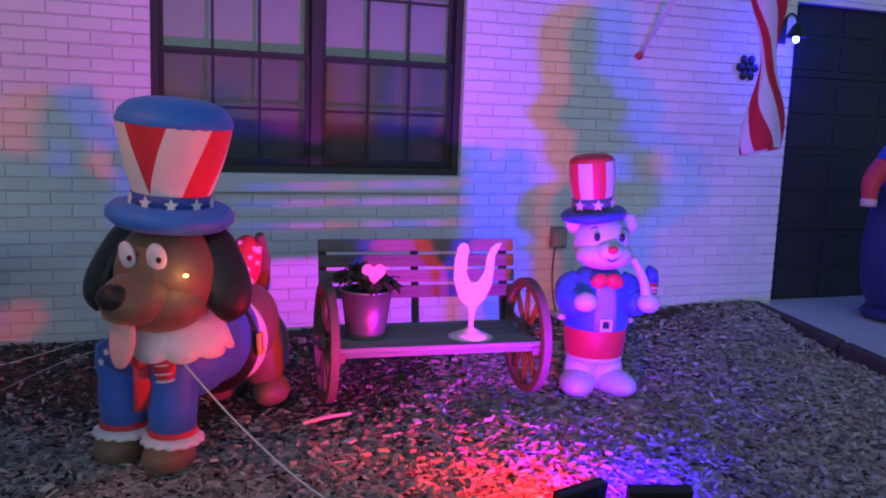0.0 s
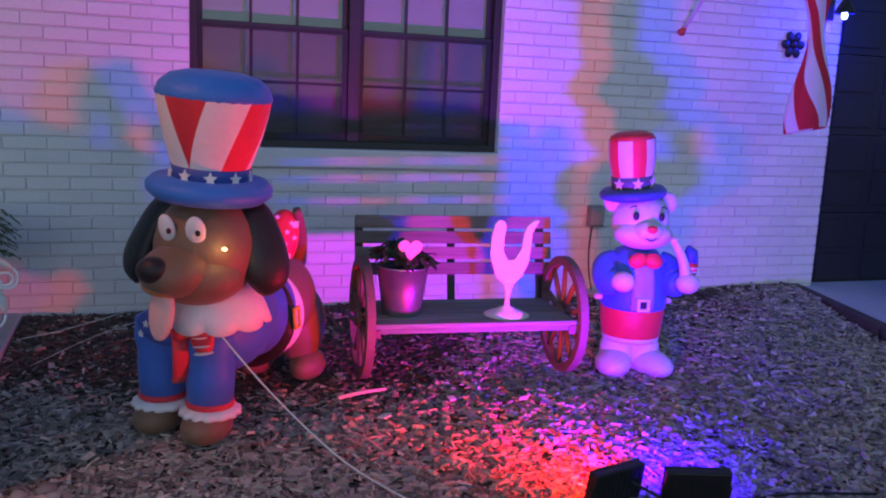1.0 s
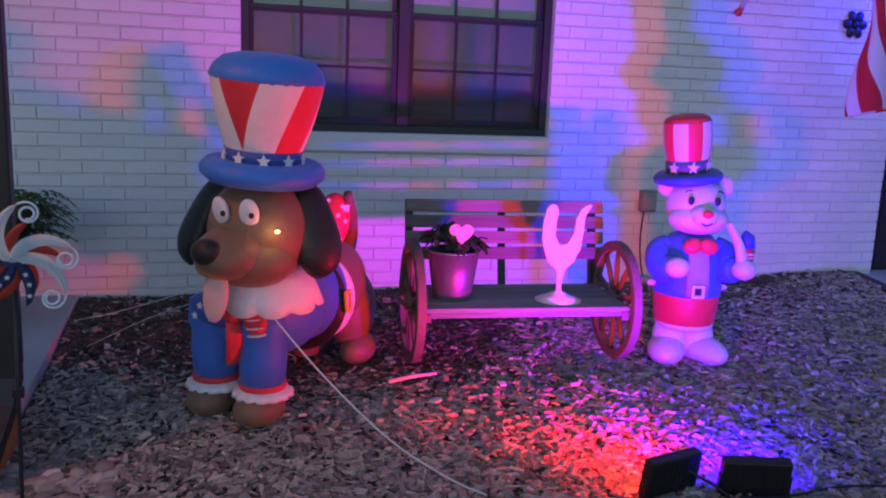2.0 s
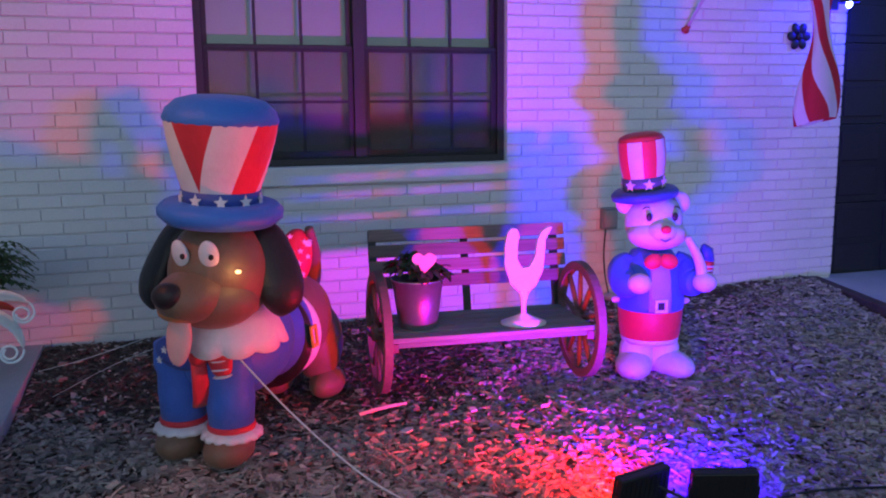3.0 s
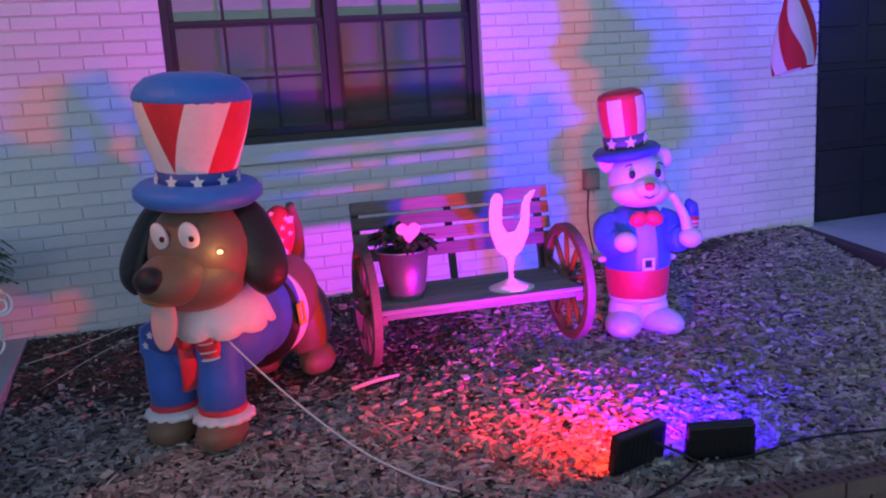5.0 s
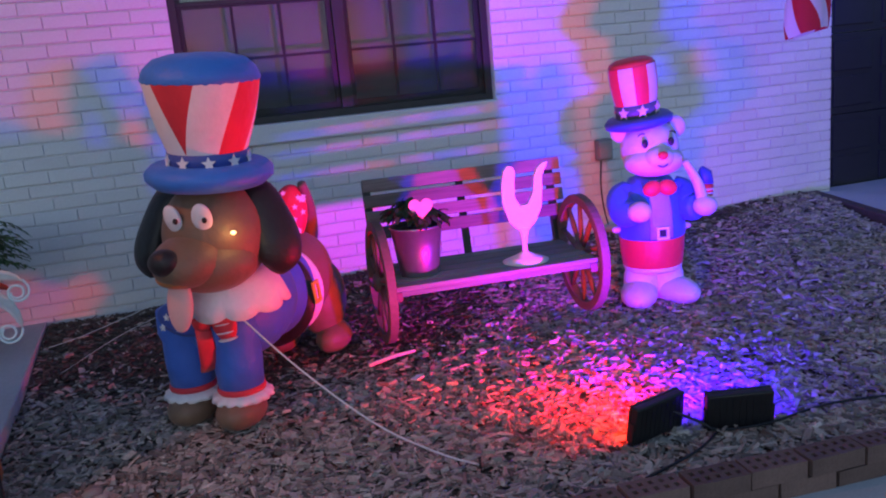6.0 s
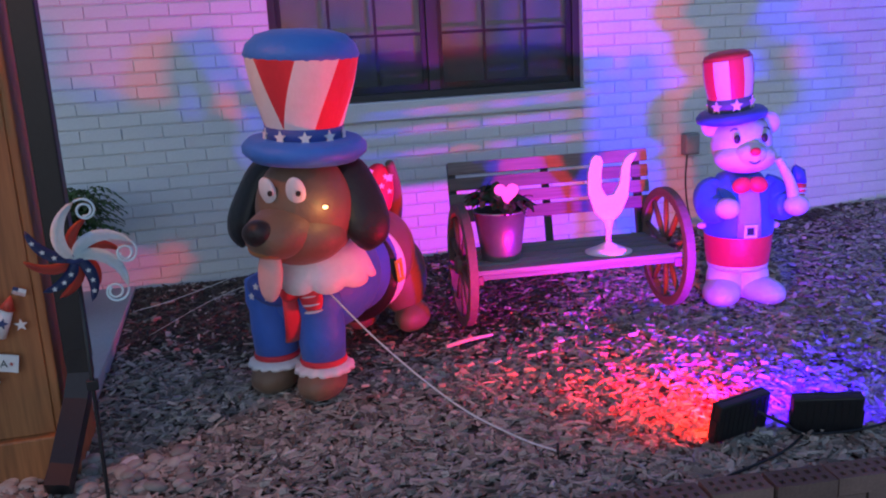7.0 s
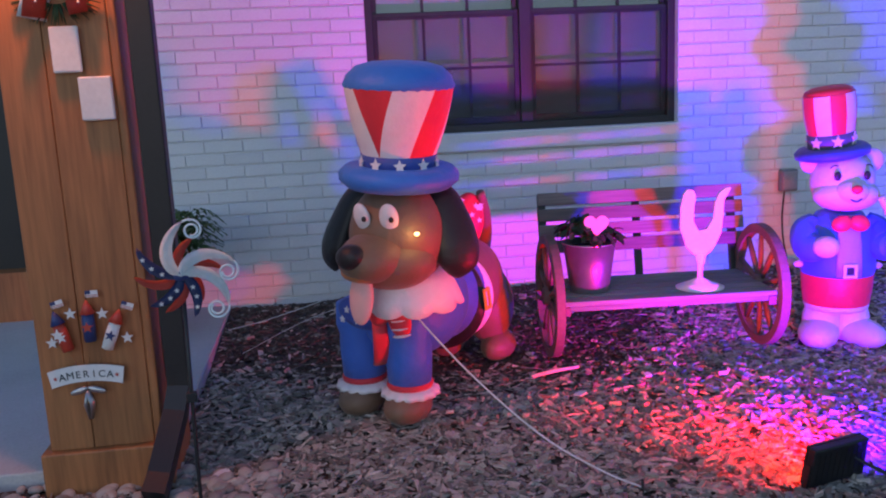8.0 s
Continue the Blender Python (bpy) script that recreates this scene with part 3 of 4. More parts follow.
for a in ((-0.038, 0.038, 0.02, 0.036), (-0.038, 0.038, -0.036, -0.02), (-0.038, -0.02, -0.02, 0.02), (0.02, 0.038, -0.02, 0.02)):
    box(a[0], a[1], -0.006, 0.006, a[2], a[3], 0.002, bm=bk)
bmesh.ops.transform(bk, verts=bk.verts, matrix=facing((0.0, -0.213, 0.425), (0, -1, 0)))
part("belt_buckle", bk, N_BEAR, bear, "white square buckle", smooth=False)
part("belt", box(-0.019, 0.019, -0.212, -0.205, 0.406, 0.444), N_BLACK, bear, smooth=False)
part("bow_tie", ball((-0.045, -0.185, 0.665), (0.055, 0.03, 0.042), pose(0, 0, 0, 0, -12, 0), bm=ball((0.045, -0.185, 0.665), (0.055, 0.03, 0.042), pose(0, 0, 0, 0, 12, 0))), N_RED, bear, "red bow tie")
bm = ball((0, -0.02, 0.865), (0.168, 0.165, 0.155), seg=36, ring=24)
ball((0, -0.09, 0.80), (0.172, 0.135, 0.085), bm=bm)
bhead = part("head", bm, N_BEAR, bear, "white bear head")
part("muzzle", ball((0.0, -0.18, 0.825), (0.085, 0.075, 0.062)), N_BEAR, bhead)
part("nose", ball((0.0, -0.258, 0.845), (0.030, 0.018, 0.022)), N_RED, bhead, "dark red nose")
for sx in (-0.075, 0.075):
    part("eye", ball((sx, -0.178, 0.905), (0.018, 0.010, 0.023)), N_BLACK, bhead, "black eye")
    bm = tube(smooth_path([(sx * 1.45, -0.158, 0.945), (sx * 1.2, -0.165, 0.957), (sx * 0.95, -0.168, 0.955)], 4), 0.0035, 6)
    part("eyebrow", bm, N_BLACK, bhead)
bm = tube(smooth_path([(-0.028, -0.247, 0.795), (0.0, -0.253, 0.784), (0.03, -0.247, 0.797)], 4), 0.003, 6)
part("mouth", bm, N_BLACK, bhead)
for sx in (-0.165, 0.165):
    part("ear", ball((sx, 0.0, 0.965), (0.058, 0.035, 0.060)), N_BEAR, bhead, "round white ear")
for sx in (-1, 1):
    bm = tube(smooth_path([(sx * 0.13, 0, 0.64), (sx * 0.19, -0.03, 0.60), (sx * 0.195, -0.12, 0.54), (sx * 0.15 if sx < 0 else 0.21, -0.19, 0.545)], 6), [0.062 + 0.018 * math.sin(k / 18 * math.pi) for k in range(19)], 18)
    part("sleeve", bm, N_BLUE, bear, "blue sleeve")
    part("paw", ball((sx * 0.135 if sx < 0 else 0.245, -0.225, 0.555), (0.068, 0.062, 0.055)), N_BEAR, bear, "white paw")
rk = part("rocket", tube(smooth_path([(0.235, -0.215, 0.57), (0.215, -0.215, 0.66), (0.175, -0.215, 0.74), (0.135, -0.22, 0.80)], 4), [0.034 - 0.0012 * k for k in range(13)], 16), N_BEAR, bear, "white toy rocket")
part("rocket_tail", tube([(0.262, -0.17, 0.60), (0.272, -0.165, 0.66)], [0.046, 0.046], 16), N_RED, rk, "red and white striped rocket body")
for z in (0.614, 0.636):
    part("stripe", lathe([(0.04, -0.004), (0.0475, -0.004), (0.0475, 0.004), (0.04, 0.004)], 20, pose(0.264 + (z - 0.6) * 0.17, -0.17, z)), N_BEAR, rk)
part("rocket_nose", tube([(0.272, -0.165, 0.66), (0.268, -0.165, 0.72), (0.25, -0.165, 0.75)], [0.046, 0.04, 0.012], 16), N_NAVY, rk, "blue rocket tip")
BHAT = pose(-0.052, 0.0, 1.012, 3, -7, 0)
bhat = part("top_hat", lathe([(0.02, -0.022), (0.15, -0.028), (0.192, -0.015), (0.196, 0.008), (0.175, 0.028), (0.125, 0.032), (0.02, 0.032)], 44, BHAT), N_NAVY, bear, "blue hat brim")
part("hat_band", lathe([(0.10, 0.028), (0.122, 0.03), (0.124, 0.10), (0.10, 0.104)], 40, BHAT), N_BAND, bhat, "dull blue starred band")
bm = striped_crown(0.120, 0.134, 0.10, 0.30, 0.0, 5, seam=0.05, bulge=0.008)
bmesh.ops.transform(bm, verts=bm.verts, matrix=BHAT)
part("crown", bm, [N_RED, N_BEAR], bhat, "red and white striped crown")
part("hat_top", lathe([(0.02, 0.28), (0.125, 0.292), (0.130, 0.30), (0.122, 0.318), (0.09, 0.332), (0.02, 0.338)], 44, BHAT), N_RED, bhat, "red hat top")
for k in range(7):
    a = radians(-54 + k * 51)
    q = BHAT @ Vector((0.126 * math.sin(a), -0.126 * math.cos(a), 0.066))
    part("star", plate(star_outline(0.036, 0.45), 0.006, facing(q, (math.sin(a), -math.cos(a), 0))), N_BEAR, bhat, smooth=False)
for sx, y, z in ((-0.215, -0.02, 0.43), (0.215, 0.0, 0.41)):
    part("tether_loop", ball((sx, y, z), (0.028, 0.015, 0.018)), N_BEAR, bear, "white tether tab")

# ---- wagon-wheel bench ----
bench = thing("wagon_wheel_bench", pose(1.50, 4.38, 0, 0, 0, -4.5), "weathered wooden garden bench with wagon-wheel sides", "bench")
for sx in (-0.535, 0.535):
    wb = bmesh.new()
    R, rw = 0.306, 0.045
    prof = [(R - rw, -0.022), (R - 0.004, -0.022), (R, -0.018), (R, 0.018), (R - 0.004, 0.022), (R - rw, 0.022)]
    seg = 48
    rings = [[wb.verts.new((y, r * math.cos(2 * math.pi * i / seg), r * math.sin(2 * math.pi * i / seg))) for r, y in prof] for i in range(seg)]
    for i in range(seg):
        a, b = rings[i], rings[(i + 1) % seg]
        for k in range(6):
            wb.faces.new((a[k], a[(k + 1) % 6], b[(k + 1) % 6], b[k]))
    bmesh.ops.recalc_face_normals(wb, faces=wb.faces)
    bmesh.ops.transform(wb, verts=wb.verts, matrix=pose(sx, 0.02, 0.337))
    wheel = part("wheel", wb, REDWOOD, bench, "brown wooden wagon wheel", smooth=False)
    part("hub", lathe([(0.02, -0.035), (0.04, -0.035), (0.048, -0.02), (0.048, 0.02), (0.04, 0.035), (0.02, 0.035)], 20, pose(sx, 0.02, 0.337, 0, 90, 0)), REDWOOD, wheel)
    for k in range(10):
        a = 2 * math.pi * (k + 0.5) / 10
        part("spoke", tube([(sx, 0.02 + 0.04 * math.cos(a), 0.337 + 0.04 * math.sin(a)), (sx, 0.02 + 0.16 * math.cos(a), 0.337 + 0.16 * math.sin(a)), (sx, 0.02 + 0.266 * math.cos(a), 0.337 + 0.266 * math.sin(a))], [0.011, 0.015, 0.011], 8), REDWOOD, wheel)
    part("seat_rail", box(sx * 0.93 - 0.02, sx * 0.93 + 0.02, -0.22, 0.30, 0.29, 0.335, 0.004), REDWOOD, bench, smooth=False)
    part("back_post", box(-0.02, 0.02, -0.018, 0.018, 0, 0.505, 0.004, m=pose(sx * 0.95, 0.285, 0.30, -12)), BLACK, bench, "dark metal back support", smooth=False)
part("back_post", box(-0.02, 0.02, -0.012, 0.012, 0, 0.505, 0.004, m=pose(0.0, 0.30, 0.30, -12)), BLACK, bench, "dark metal back support", smooth=False)
for k in range(5):
    y = -0.225 + k * 0.103
    part("seat_slat", box(-0.515, 0.515, y, y + 0.086, 0.337, 0.362, 0.005), GREYWOOD, bench, smooth=False)
part("front_rail", box(-0.515, 0.515, -0.212, -0.192, 0.310, 0.336, 0.003), GREYWOOD, bench, smooth=False)
for k in range(4):
    part("back_slat", box(-0.53, 0.565, -0.036, -0.014, 0, 0.066, 0.005, m=pose(0, 0.285, 0.30, -12) @ pose(0, 0, 0.192 + k * 0.084)), BACKWOOD, bench, smooth=False)

SEAT = 0.362
# ---- bucket with plants and a heart ----
pot = thing("bucket_planter", pose(1.16, 4.40, SEAT, 0, 0, 0), "galvanised steel bucket with leafy plants on the bench", "planter")
part("bucket", lathe([(0.02, 0.0), (0.092, 0.0), (0.096, 0.006), (0.112, 0.12), (0.128, 0.236), (0.134, 0.238), (0.134, 0.246), (0.126, 0.246), (0.112, 0.20), (0.02, 0.20)], 48), GALV, pot, "galvanised bucket")
part("soil", lathe([(0.01, 0.195), (0.115, 0.2), (0.115, 0.215), (0.01, 0.225)], 30), MULCH, pot)
rp = random.Random(11)
for k in range(210):
    a, rr = rp.uniform(0, 6.28), 0.14 * math.sqrt(rp.uniform(0.01, 1))
    L = rp.uniform(0.03, 0.055)
    z = 0.255 + 0.10 * (1 - rr / 0.17) + rp.uniform(-0.02, 0.02) + (0.03 if math.cos(a) < -0.3 else 0)
    lf = bmesh.new()
    rows = []
    for i, w in enumerate((0.15, 0.8, 1.0, 0.75, 0.1)):
        u = i / 4
        rows.append([lf.verts.new((s * w * L * 0.38, -u * L, -0.3 * L * u * u + 0.12 * L * abs(s))) for s in (-1, 0, 1)])
    for p, q in zip(rows, rows[1:]):
        for i in range(2):
            lf.faces.new((p[i], p[i + 1], q[i + 1], q[i]))
    bmesh.ops.transform(lf, verts=lf.verts, matrix=pose(rr * math.cos(a), rr * math.sin(a), z, rp.uniform(-10, 50), rp.uniform(-30, 30), math.degrees(a) + 90 + rp.uniform(-40, 40)))
    part("leaf", lf, LEAF, pot)
pick = part("heart_pick", plate([(0.058 * 16 * math.sin(t) ** 3 / 16, 0.058 * (13 * math.cos(t) - 5 * math.cos(2 * t) - 2 * math.cos(3 * t) - math.cos(4 * t)) / 16) for t in [2 * math.pi * i / 40 for i in range(40)]], 0.014, pose(0.0, -0.12, 0.345, -6, 0, -15)), N_PINK, pot, "pink heart on a stick", smooth=False)
part("stick", tube([(0, -0.112, 0.30), (0.0, -0.07, 0.2)], 0.004, 8), WHITEPAINT, pick)

# ---- white bird ornament on the bench ----
rooster = thing("bird_ornament", pose(1.68, 4.28, SEAT, 0, 0, -12) @ Matrix.Diagonal((1.02, 0.95, 1, 1)), "white bird-shaped garden ornament on a round foot, on the bench", "ornament")
part("foot", lathe([(0.02, 0.0), (0.112, 0.0), (0.114, 0.006), (0.06, 0.028), (0.016, 0.05), (0.01, 0.06)], 40), WHITEPAINT, rooster, "round white foot")
part("stem", tube([(0, 0, 0.045), (0, 0, 0.10), (0, 0, 0.17)], [0.014, 0.012, 0.03], 14), WHITEPAINT, rooster)
outline = [(0.015, 0.15), (0.062, 0.20), (0.094, 0.27), (0.103, 0.36), (0.106, 0.43), (0.124, 0.462), (0.138, 0.49), (0.114, 0.489), (0.082, 0.464), (0.064, 0.42), (0.056, 0.345), (0.026, 0.29), (-0.01, 0.284),
           (-0.034, 0.33), (-0.032, 0.40), (-0.024, 0.455), (-0.036, 0.482), (-0.062, 0.488), (-0.082, 0.465), (-0.096, 0.40), (-0.098, 0.30), (-0.068, 0.205), (-0.015, 0.15)]
bm = plate(outline, 0.034)
bmesh.ops.bevel(bm, geom=list(bm.edges), offset=0.006, segments=2, affect="EDGES", profile=0.5)
part("body", bm, WHITEPAINT, rooster, "white neck and tail", smooth=False)

# ---- floodlights ----
def flood(place, aim, glowmat, label):
    f = thing("floodlight", look(place, aim), label, "floodlight", "floodlights in the mulch")
    w, h = 0.120, 0.072
    part("housing", box(-w, w, -h, h, -0.012, 0.02, 0.006), BLACK, f, smooth=False)
    for k in range(9):
        x = -w * 0.8 + k * w * 0.2
        part("fin", box(x - 0.002, x + 0.002, -h * 0.8, h * 0.8, 0.0202, 0.0218), BLACK, f, smooth=False)
    rim = bmesh.new()
    for a in ((-w, w, h - 0.010, h), (-w, w, -h, -h + 0.010), (-w, -w + 0.012, -h + 0.010, h - 0.010), (w - 0.012, w, -h + 0.010, h - 0.010)):
        box(a[0], a[1], a[2], a[3], -0.024, -0.0125, 0.002, bm=rim)
    part("rim", rim, BLACK, f, smooth=False)
    part("lens", box(-w + 0.014, w - 0.014, -h + 0.012, h - 0.012, -0.020, -0.0125), glowmat, f, "glowing lens", smooth=False)
    br = bmesh.new()
    for sx in (-1, 1):
        box(sx * (w + 0.004) - 0.003, sx * (w + 0.004) + 0.003, -0.095, 0.012, -0.008, 0.014, bm=br)
    box(-w - 0.007, w + 0.007, -0.101, -0.095, -0.012, 0.018, bm=br)
    part("bracket", br, BLACK, f, smooth=False)
    part("stake", tube([(0, -0.10, 0.003), (0, -0.17, 0.003)], [0.012, 0.004], 8), BLACK, f)
    return f


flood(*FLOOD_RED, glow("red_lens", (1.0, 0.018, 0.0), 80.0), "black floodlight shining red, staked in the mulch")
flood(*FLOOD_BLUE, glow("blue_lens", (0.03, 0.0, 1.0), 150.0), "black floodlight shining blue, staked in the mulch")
cable = thing("power_cable", Matrix(), "thin black power cable lying on the mulch", "cable")
part("cable", tube(smooth_path([(1.62, 2.92, 0.09), (1.70, 2.86, 0.05), (1.76, 2.83, 0.02), (1.95, 2.80, 0.015), (2.25, 2.83, 0.012), (2.6, 2.75, 0.012)]), 0.005, 8), BLACK, cable)
part("cable", tube(smooth_path([(1.76, 2.83, 0.02), (1.60, 2.74, 0.015), (1.35, 2.66, 0.012)]), 0.005, 8), BLACK, cable)
# ---- tether cords ----
def cord(name, pts, r, label):
    t = thing(name, Matrix(), label, "cord", "tether cords")
    part("line", tube(smooth_path(pts), r, 8), ROPE, t)
    part("peg", tube([Vector(pts[-1]) + Vector((0, 0, 0.03)), Vector(pts[-1]) - Vector((0, 0, 0.06))], [0.006, 0.003], 8), BLACK, t)


cord("tether_cord", [(0.175, 3.77, 0.545), (0.40, 3.54, 0.30), (0.62, 3.29, 0.12), (0.80, 3.12, 0.035), (0.91, 3.01, 0.012)], 0.0036, "white tether cord from the dog to the mulch")
cord("tether_cord", [(0.02, 4.25, 0.50), (-0.20, 4.55, 0.36), (-0.47, 4.95, 0.19), (-0.72, 5.32, 0.05)], 0.002, "thin white tether cord from the dog to the porch slab")
cord("tether_cord", [(0.04, 4.22, 0.45), (-0.26, 4.52, 0.28), (-0.60, 4.86, 0.04)], 0.0014, "very thin pale cord pegged behind the dog")

# ---- outlet box with its cord ----
outlet = thing("outlet_box", pose(3.009, WALL - 0.004, 0.646), "grey outdoor outlet box with a black cord on the wall", "outlet")
part("box", box(-0.06, 0.06, -0.055, 0.0, -0.075, 0.075, 0.01), mat("grey_plastic", (0.22, 0.22, 0.22), 0.5), outlet, smooth=False)
part("cover", box(-0.05, 0.05, -0.064, -0.0555, -0.062, 0.062, 0.004), mat("grey_cover", (0.30, 0.30, 0.30), 0.45), outlet, "hinged cover", smooth=False)
part("cord", tube(smooth_path([(-0.03, -0.04, -0.07), (-0.035, -0.03, -0.25), (-0.02, -0.03, -0.42), (0.0, -0.06, -0.565)]), 0.006, 8), BLACK, outlet)
part("plug_cover", ball((0.01, -0.08, -0.565), (0.055, 0.045, 0.035)), mat("clear_grey_cover", (0.35, 0.38, 0.40), 0.3), outlet)

# ---- flag on its pole ----
pole = thing("flag_pole", Matrix(), "white flag pole in a wall bracket", "flag pole")
part("bracket", lathe([(0.03, 0.0), (0.032, 0.006), (0.02, 0.012), (0.018, 0.05), (0.01, 0.05)], 20, pose(3.603, WALL - 0.001, 1.976, 60, 0, 0)), RED_PAINT, pole, "red bracket")
part("pole", tube([(3.603, WALL - 0.02, 1.985), (3.70, WALL - 0.44, 2.53), (3.83, WALL - 1.02, 3.28)], 0.012, 12), WHITEPAINT, pole)


def hanging(cx0, cy, z0, z1, width, twist, rows, cols, phase, seedv):
    """A slack gathered flag: slanted stripes run round a folded sheet."""
    bm = bmesh.new()
    g = []
    for j in range(rows + 1):
        h = j / rows
        z = z0 + (z1 - z0) * h
        w = width * (0.68 + 0.32 * math.cos(2 * math.pi * (z - 1.45) / 1.0))
        cx = cx0 + (3.83 - cx0) * h ** 2
        row = []
        for i in range(cols + 1):
            u = i / cols - twist * (h - 0.5)
            a = u * 2 * math.pi + phase
            fold = 1 + 0.16 * math.sin(3 * a + 2.2 * h + seedv)
            row.append(bm.verts.new((cx + w * fold * math.cos(a) + 0.03 * math.sin(3 * h + seedv), cy + 0.45 * w * fold * math.sin(a), z + 0.03 * math.cos(a + seedv))))
        g.append(row)
    for j in range(rows):
        for i in range(cols):
            f = bm.faces.new((g[j][i], g[j][i + 1], g[j + 1][i + 1], g[j + 1][i]))
            f.material_index = (i * 6 // cols) % 2
    return bm


flag = thing("flag", Matrix(), "slack red and white striped flag hanging from its pole", "flag")
part("cloth", hanging(3.97, 4.95, 1.33, 3.24, 0.158, 1.15, 44, 80, 0.4, 0.7), [FLAG_RED, FLAG_WHITE], flag)
part("cloth", hanging(4.10, 5.02, 1.52, 3.24, 0.08, 0.9, 40, 60, 2.0, 2.6), [FLAG_RED, FLAG_WHITE], flag)

# ---- wall lamp with a blue bulb, flower ornament ----
sconce = thing("wall_lamp", pose(4.877, WALL, 2.127), "dark wall lantern with a glowing blue bulb", "wall lamp")
part("back_plate", box(-0.05, 0.05, -0.02, -0.001, 0.02, 0.22, 0.006), BLACK, sconce, smooth=False)
part("arm", tube(smooth_path([(0, -0.02, 0.18), (0, -0.10, 0.24), (0, -0.17, 0.20), (0, -0.18, 0.12)]), 0.009, 10), BLACK, sconce)
part("hood", lathe([(0.02, 0.16), (0.03, 0.15), (0.075, 0.07), (0.08, 0.055), (0.07, 0.055), (0.02, 0.13)], 28, pose(0, -0.18, 0)), BLACK, sconce)
part("bulb", ball((0, -0.18, 0.045), (0.022, 0.022, 0.03)), glow("blue_bulb", (0.25, 0.35, 1.0), 25), sconce, "glowing blue bulb")
orn = thing("wall_flower", pose(4.585, WALL - 0.012, 1.948), "dark metal flower ornament on the brick wall", "ornament")
for k in range(6):
    a = 2 * math.pi * k / 6
    part("petal", ball((0.065 * math.cos(a), 0, 0.065 * math.sin(a)), (0.042, 0.011, 0.034), pose(0, 0, 0, 0, -math.degrees(a), 0), seg=16, ring=10), BLACK, orn)
part("centre", ball((0, -0.006, 0), (0.028, 0.016, 0.028), seg=16, ring=10), BLACK, orn)

# ---- inflatable by the garage ----
sam = thing("inflatable_figure", pose(5.67, 5.19, 0.07, 0, 0, -35) @ Matrix.Diagonal((0.96, 0.96, 0.96, 1)), "dark blue inflatable figure with red sleeve by the garage", "inflatable")
part("body", lathe([(0.05, 0.06), (0.24, 0.08), (0.31, 0.25), (0.33, 0.55), (0.30, 0.85), (0.24, 1.05), (0.05, 1.10)], 40), N_DNAVY, sam, "dark blue body")
part("shoulder", ball((0, 0, 1.22), (0.30, 0.22, 0.26)), N_NAVY, sam, "blue shoulders")
part("sleeve", tube(smooth_path([(-0.24, -0.08, 1.22), (-0.33, -0.12, 1.10), (-0.35, -0.16, 0.95)]), [0.10 - 0.003 * k for k in range(17)], 18), N_RED, sam, "red sleeve")
part("cuff", tube([(-0.35, -0.16, 0.96), (-0.352, -0.165, 0.90)], [0.062, 0.058], 18), N_PINK, sam, "pale cuff")
part("base", lathe([(0.05, 0.0), (0.26, 0.0), (0.30, 0.04), (0.26, 0.09), (0.05, 0.10)], 36), N_DNAVY, sam)

# ---- brick edging, timber kerb, river stones ----
eb = bmesh.new()
for y0, y1 in ((-0.0475, -0.030), (-0.0085, 0.0085), (0.030, 0.0475)):
    box(-0.099, 0.099, y0, y1, -0.03, 0.03, bm=eb)
for y0, y1 in ((-0.030, -0.0085), (0.0085, 0.030)):
    for k in range(6):
        x = -0.099 + k * 0.0356
        box(x, x + 0.020, y0, y1, -0.03, 0.0298, bm=eb)
    box(-0.079, 0.079, y0, y1, -0.03, 0.0, bm=eb)
edging = tagged(new("brick_edging"), "row of cored red-brown bricks edging the mulch bed", "edging", kind="structure")
first = part("brick", eb, EDGEBRICK, edging, smooth=False)
re_ = random.Random(3)
for course, zc in ((0, 0.022), (1, -0.040)):
    for k in range(-9, 18):
        b = first if (k, course) == (-9, 0) else new("brick", first.data)
        b.parent = edging
        bx = 1.10 + k * 0.208 + course * 0.104
        b.matrix_basis = pose(bx, EDGE_Y(bx) + re_.uniform(-0.006, 0.006), zc + re_.uniform(-0.003, 0.003), re_.uniform(-2, 2), re_.uniform(-1.2, 1.2), EDGE_A + re_.uniform(-2, 2))
tb = tagged(new("timber_kerb"), "dark weathered landscape timber along the driveway", "kerb", kind="structure")
for k in range(3):
    y1 = WALL - 0.02 - 1.22 * k
    part("timber", box(0, 0.09, -1.19, 0, -0.12, 0.0, 0.012, m=pose(KERB_X(y1), y1, 0.105 - 0.02 * k, 0.9, 0, -12.4)), TIMBER, tb, smooth=False)
rs = random.Random(8)
st = bmesh.new()
for k in range(170):
    x, y = rs.uniform(-1.55, -0.35), rs.uniform(3.18, 3.52)
    r = rs.uniform(0.014, 0.034)
    t = bmesh.new()
    bmesh.ops.create_icosphere(t, subdivisions=2, radius=1)
    merge(st, t, pose(x, y, r * 0.3, rs.uniform(-20, 20), rs.uniform(-20, 20), rs.uniform(0, 360)) @ Matrix.Diagonal((r * 1.3, r, r * 0.65, 1)))
tagged(link("river_stones", st, STONE, smooth=True), "pale rounded river stones by the porch post", "stones", kind="stuff")

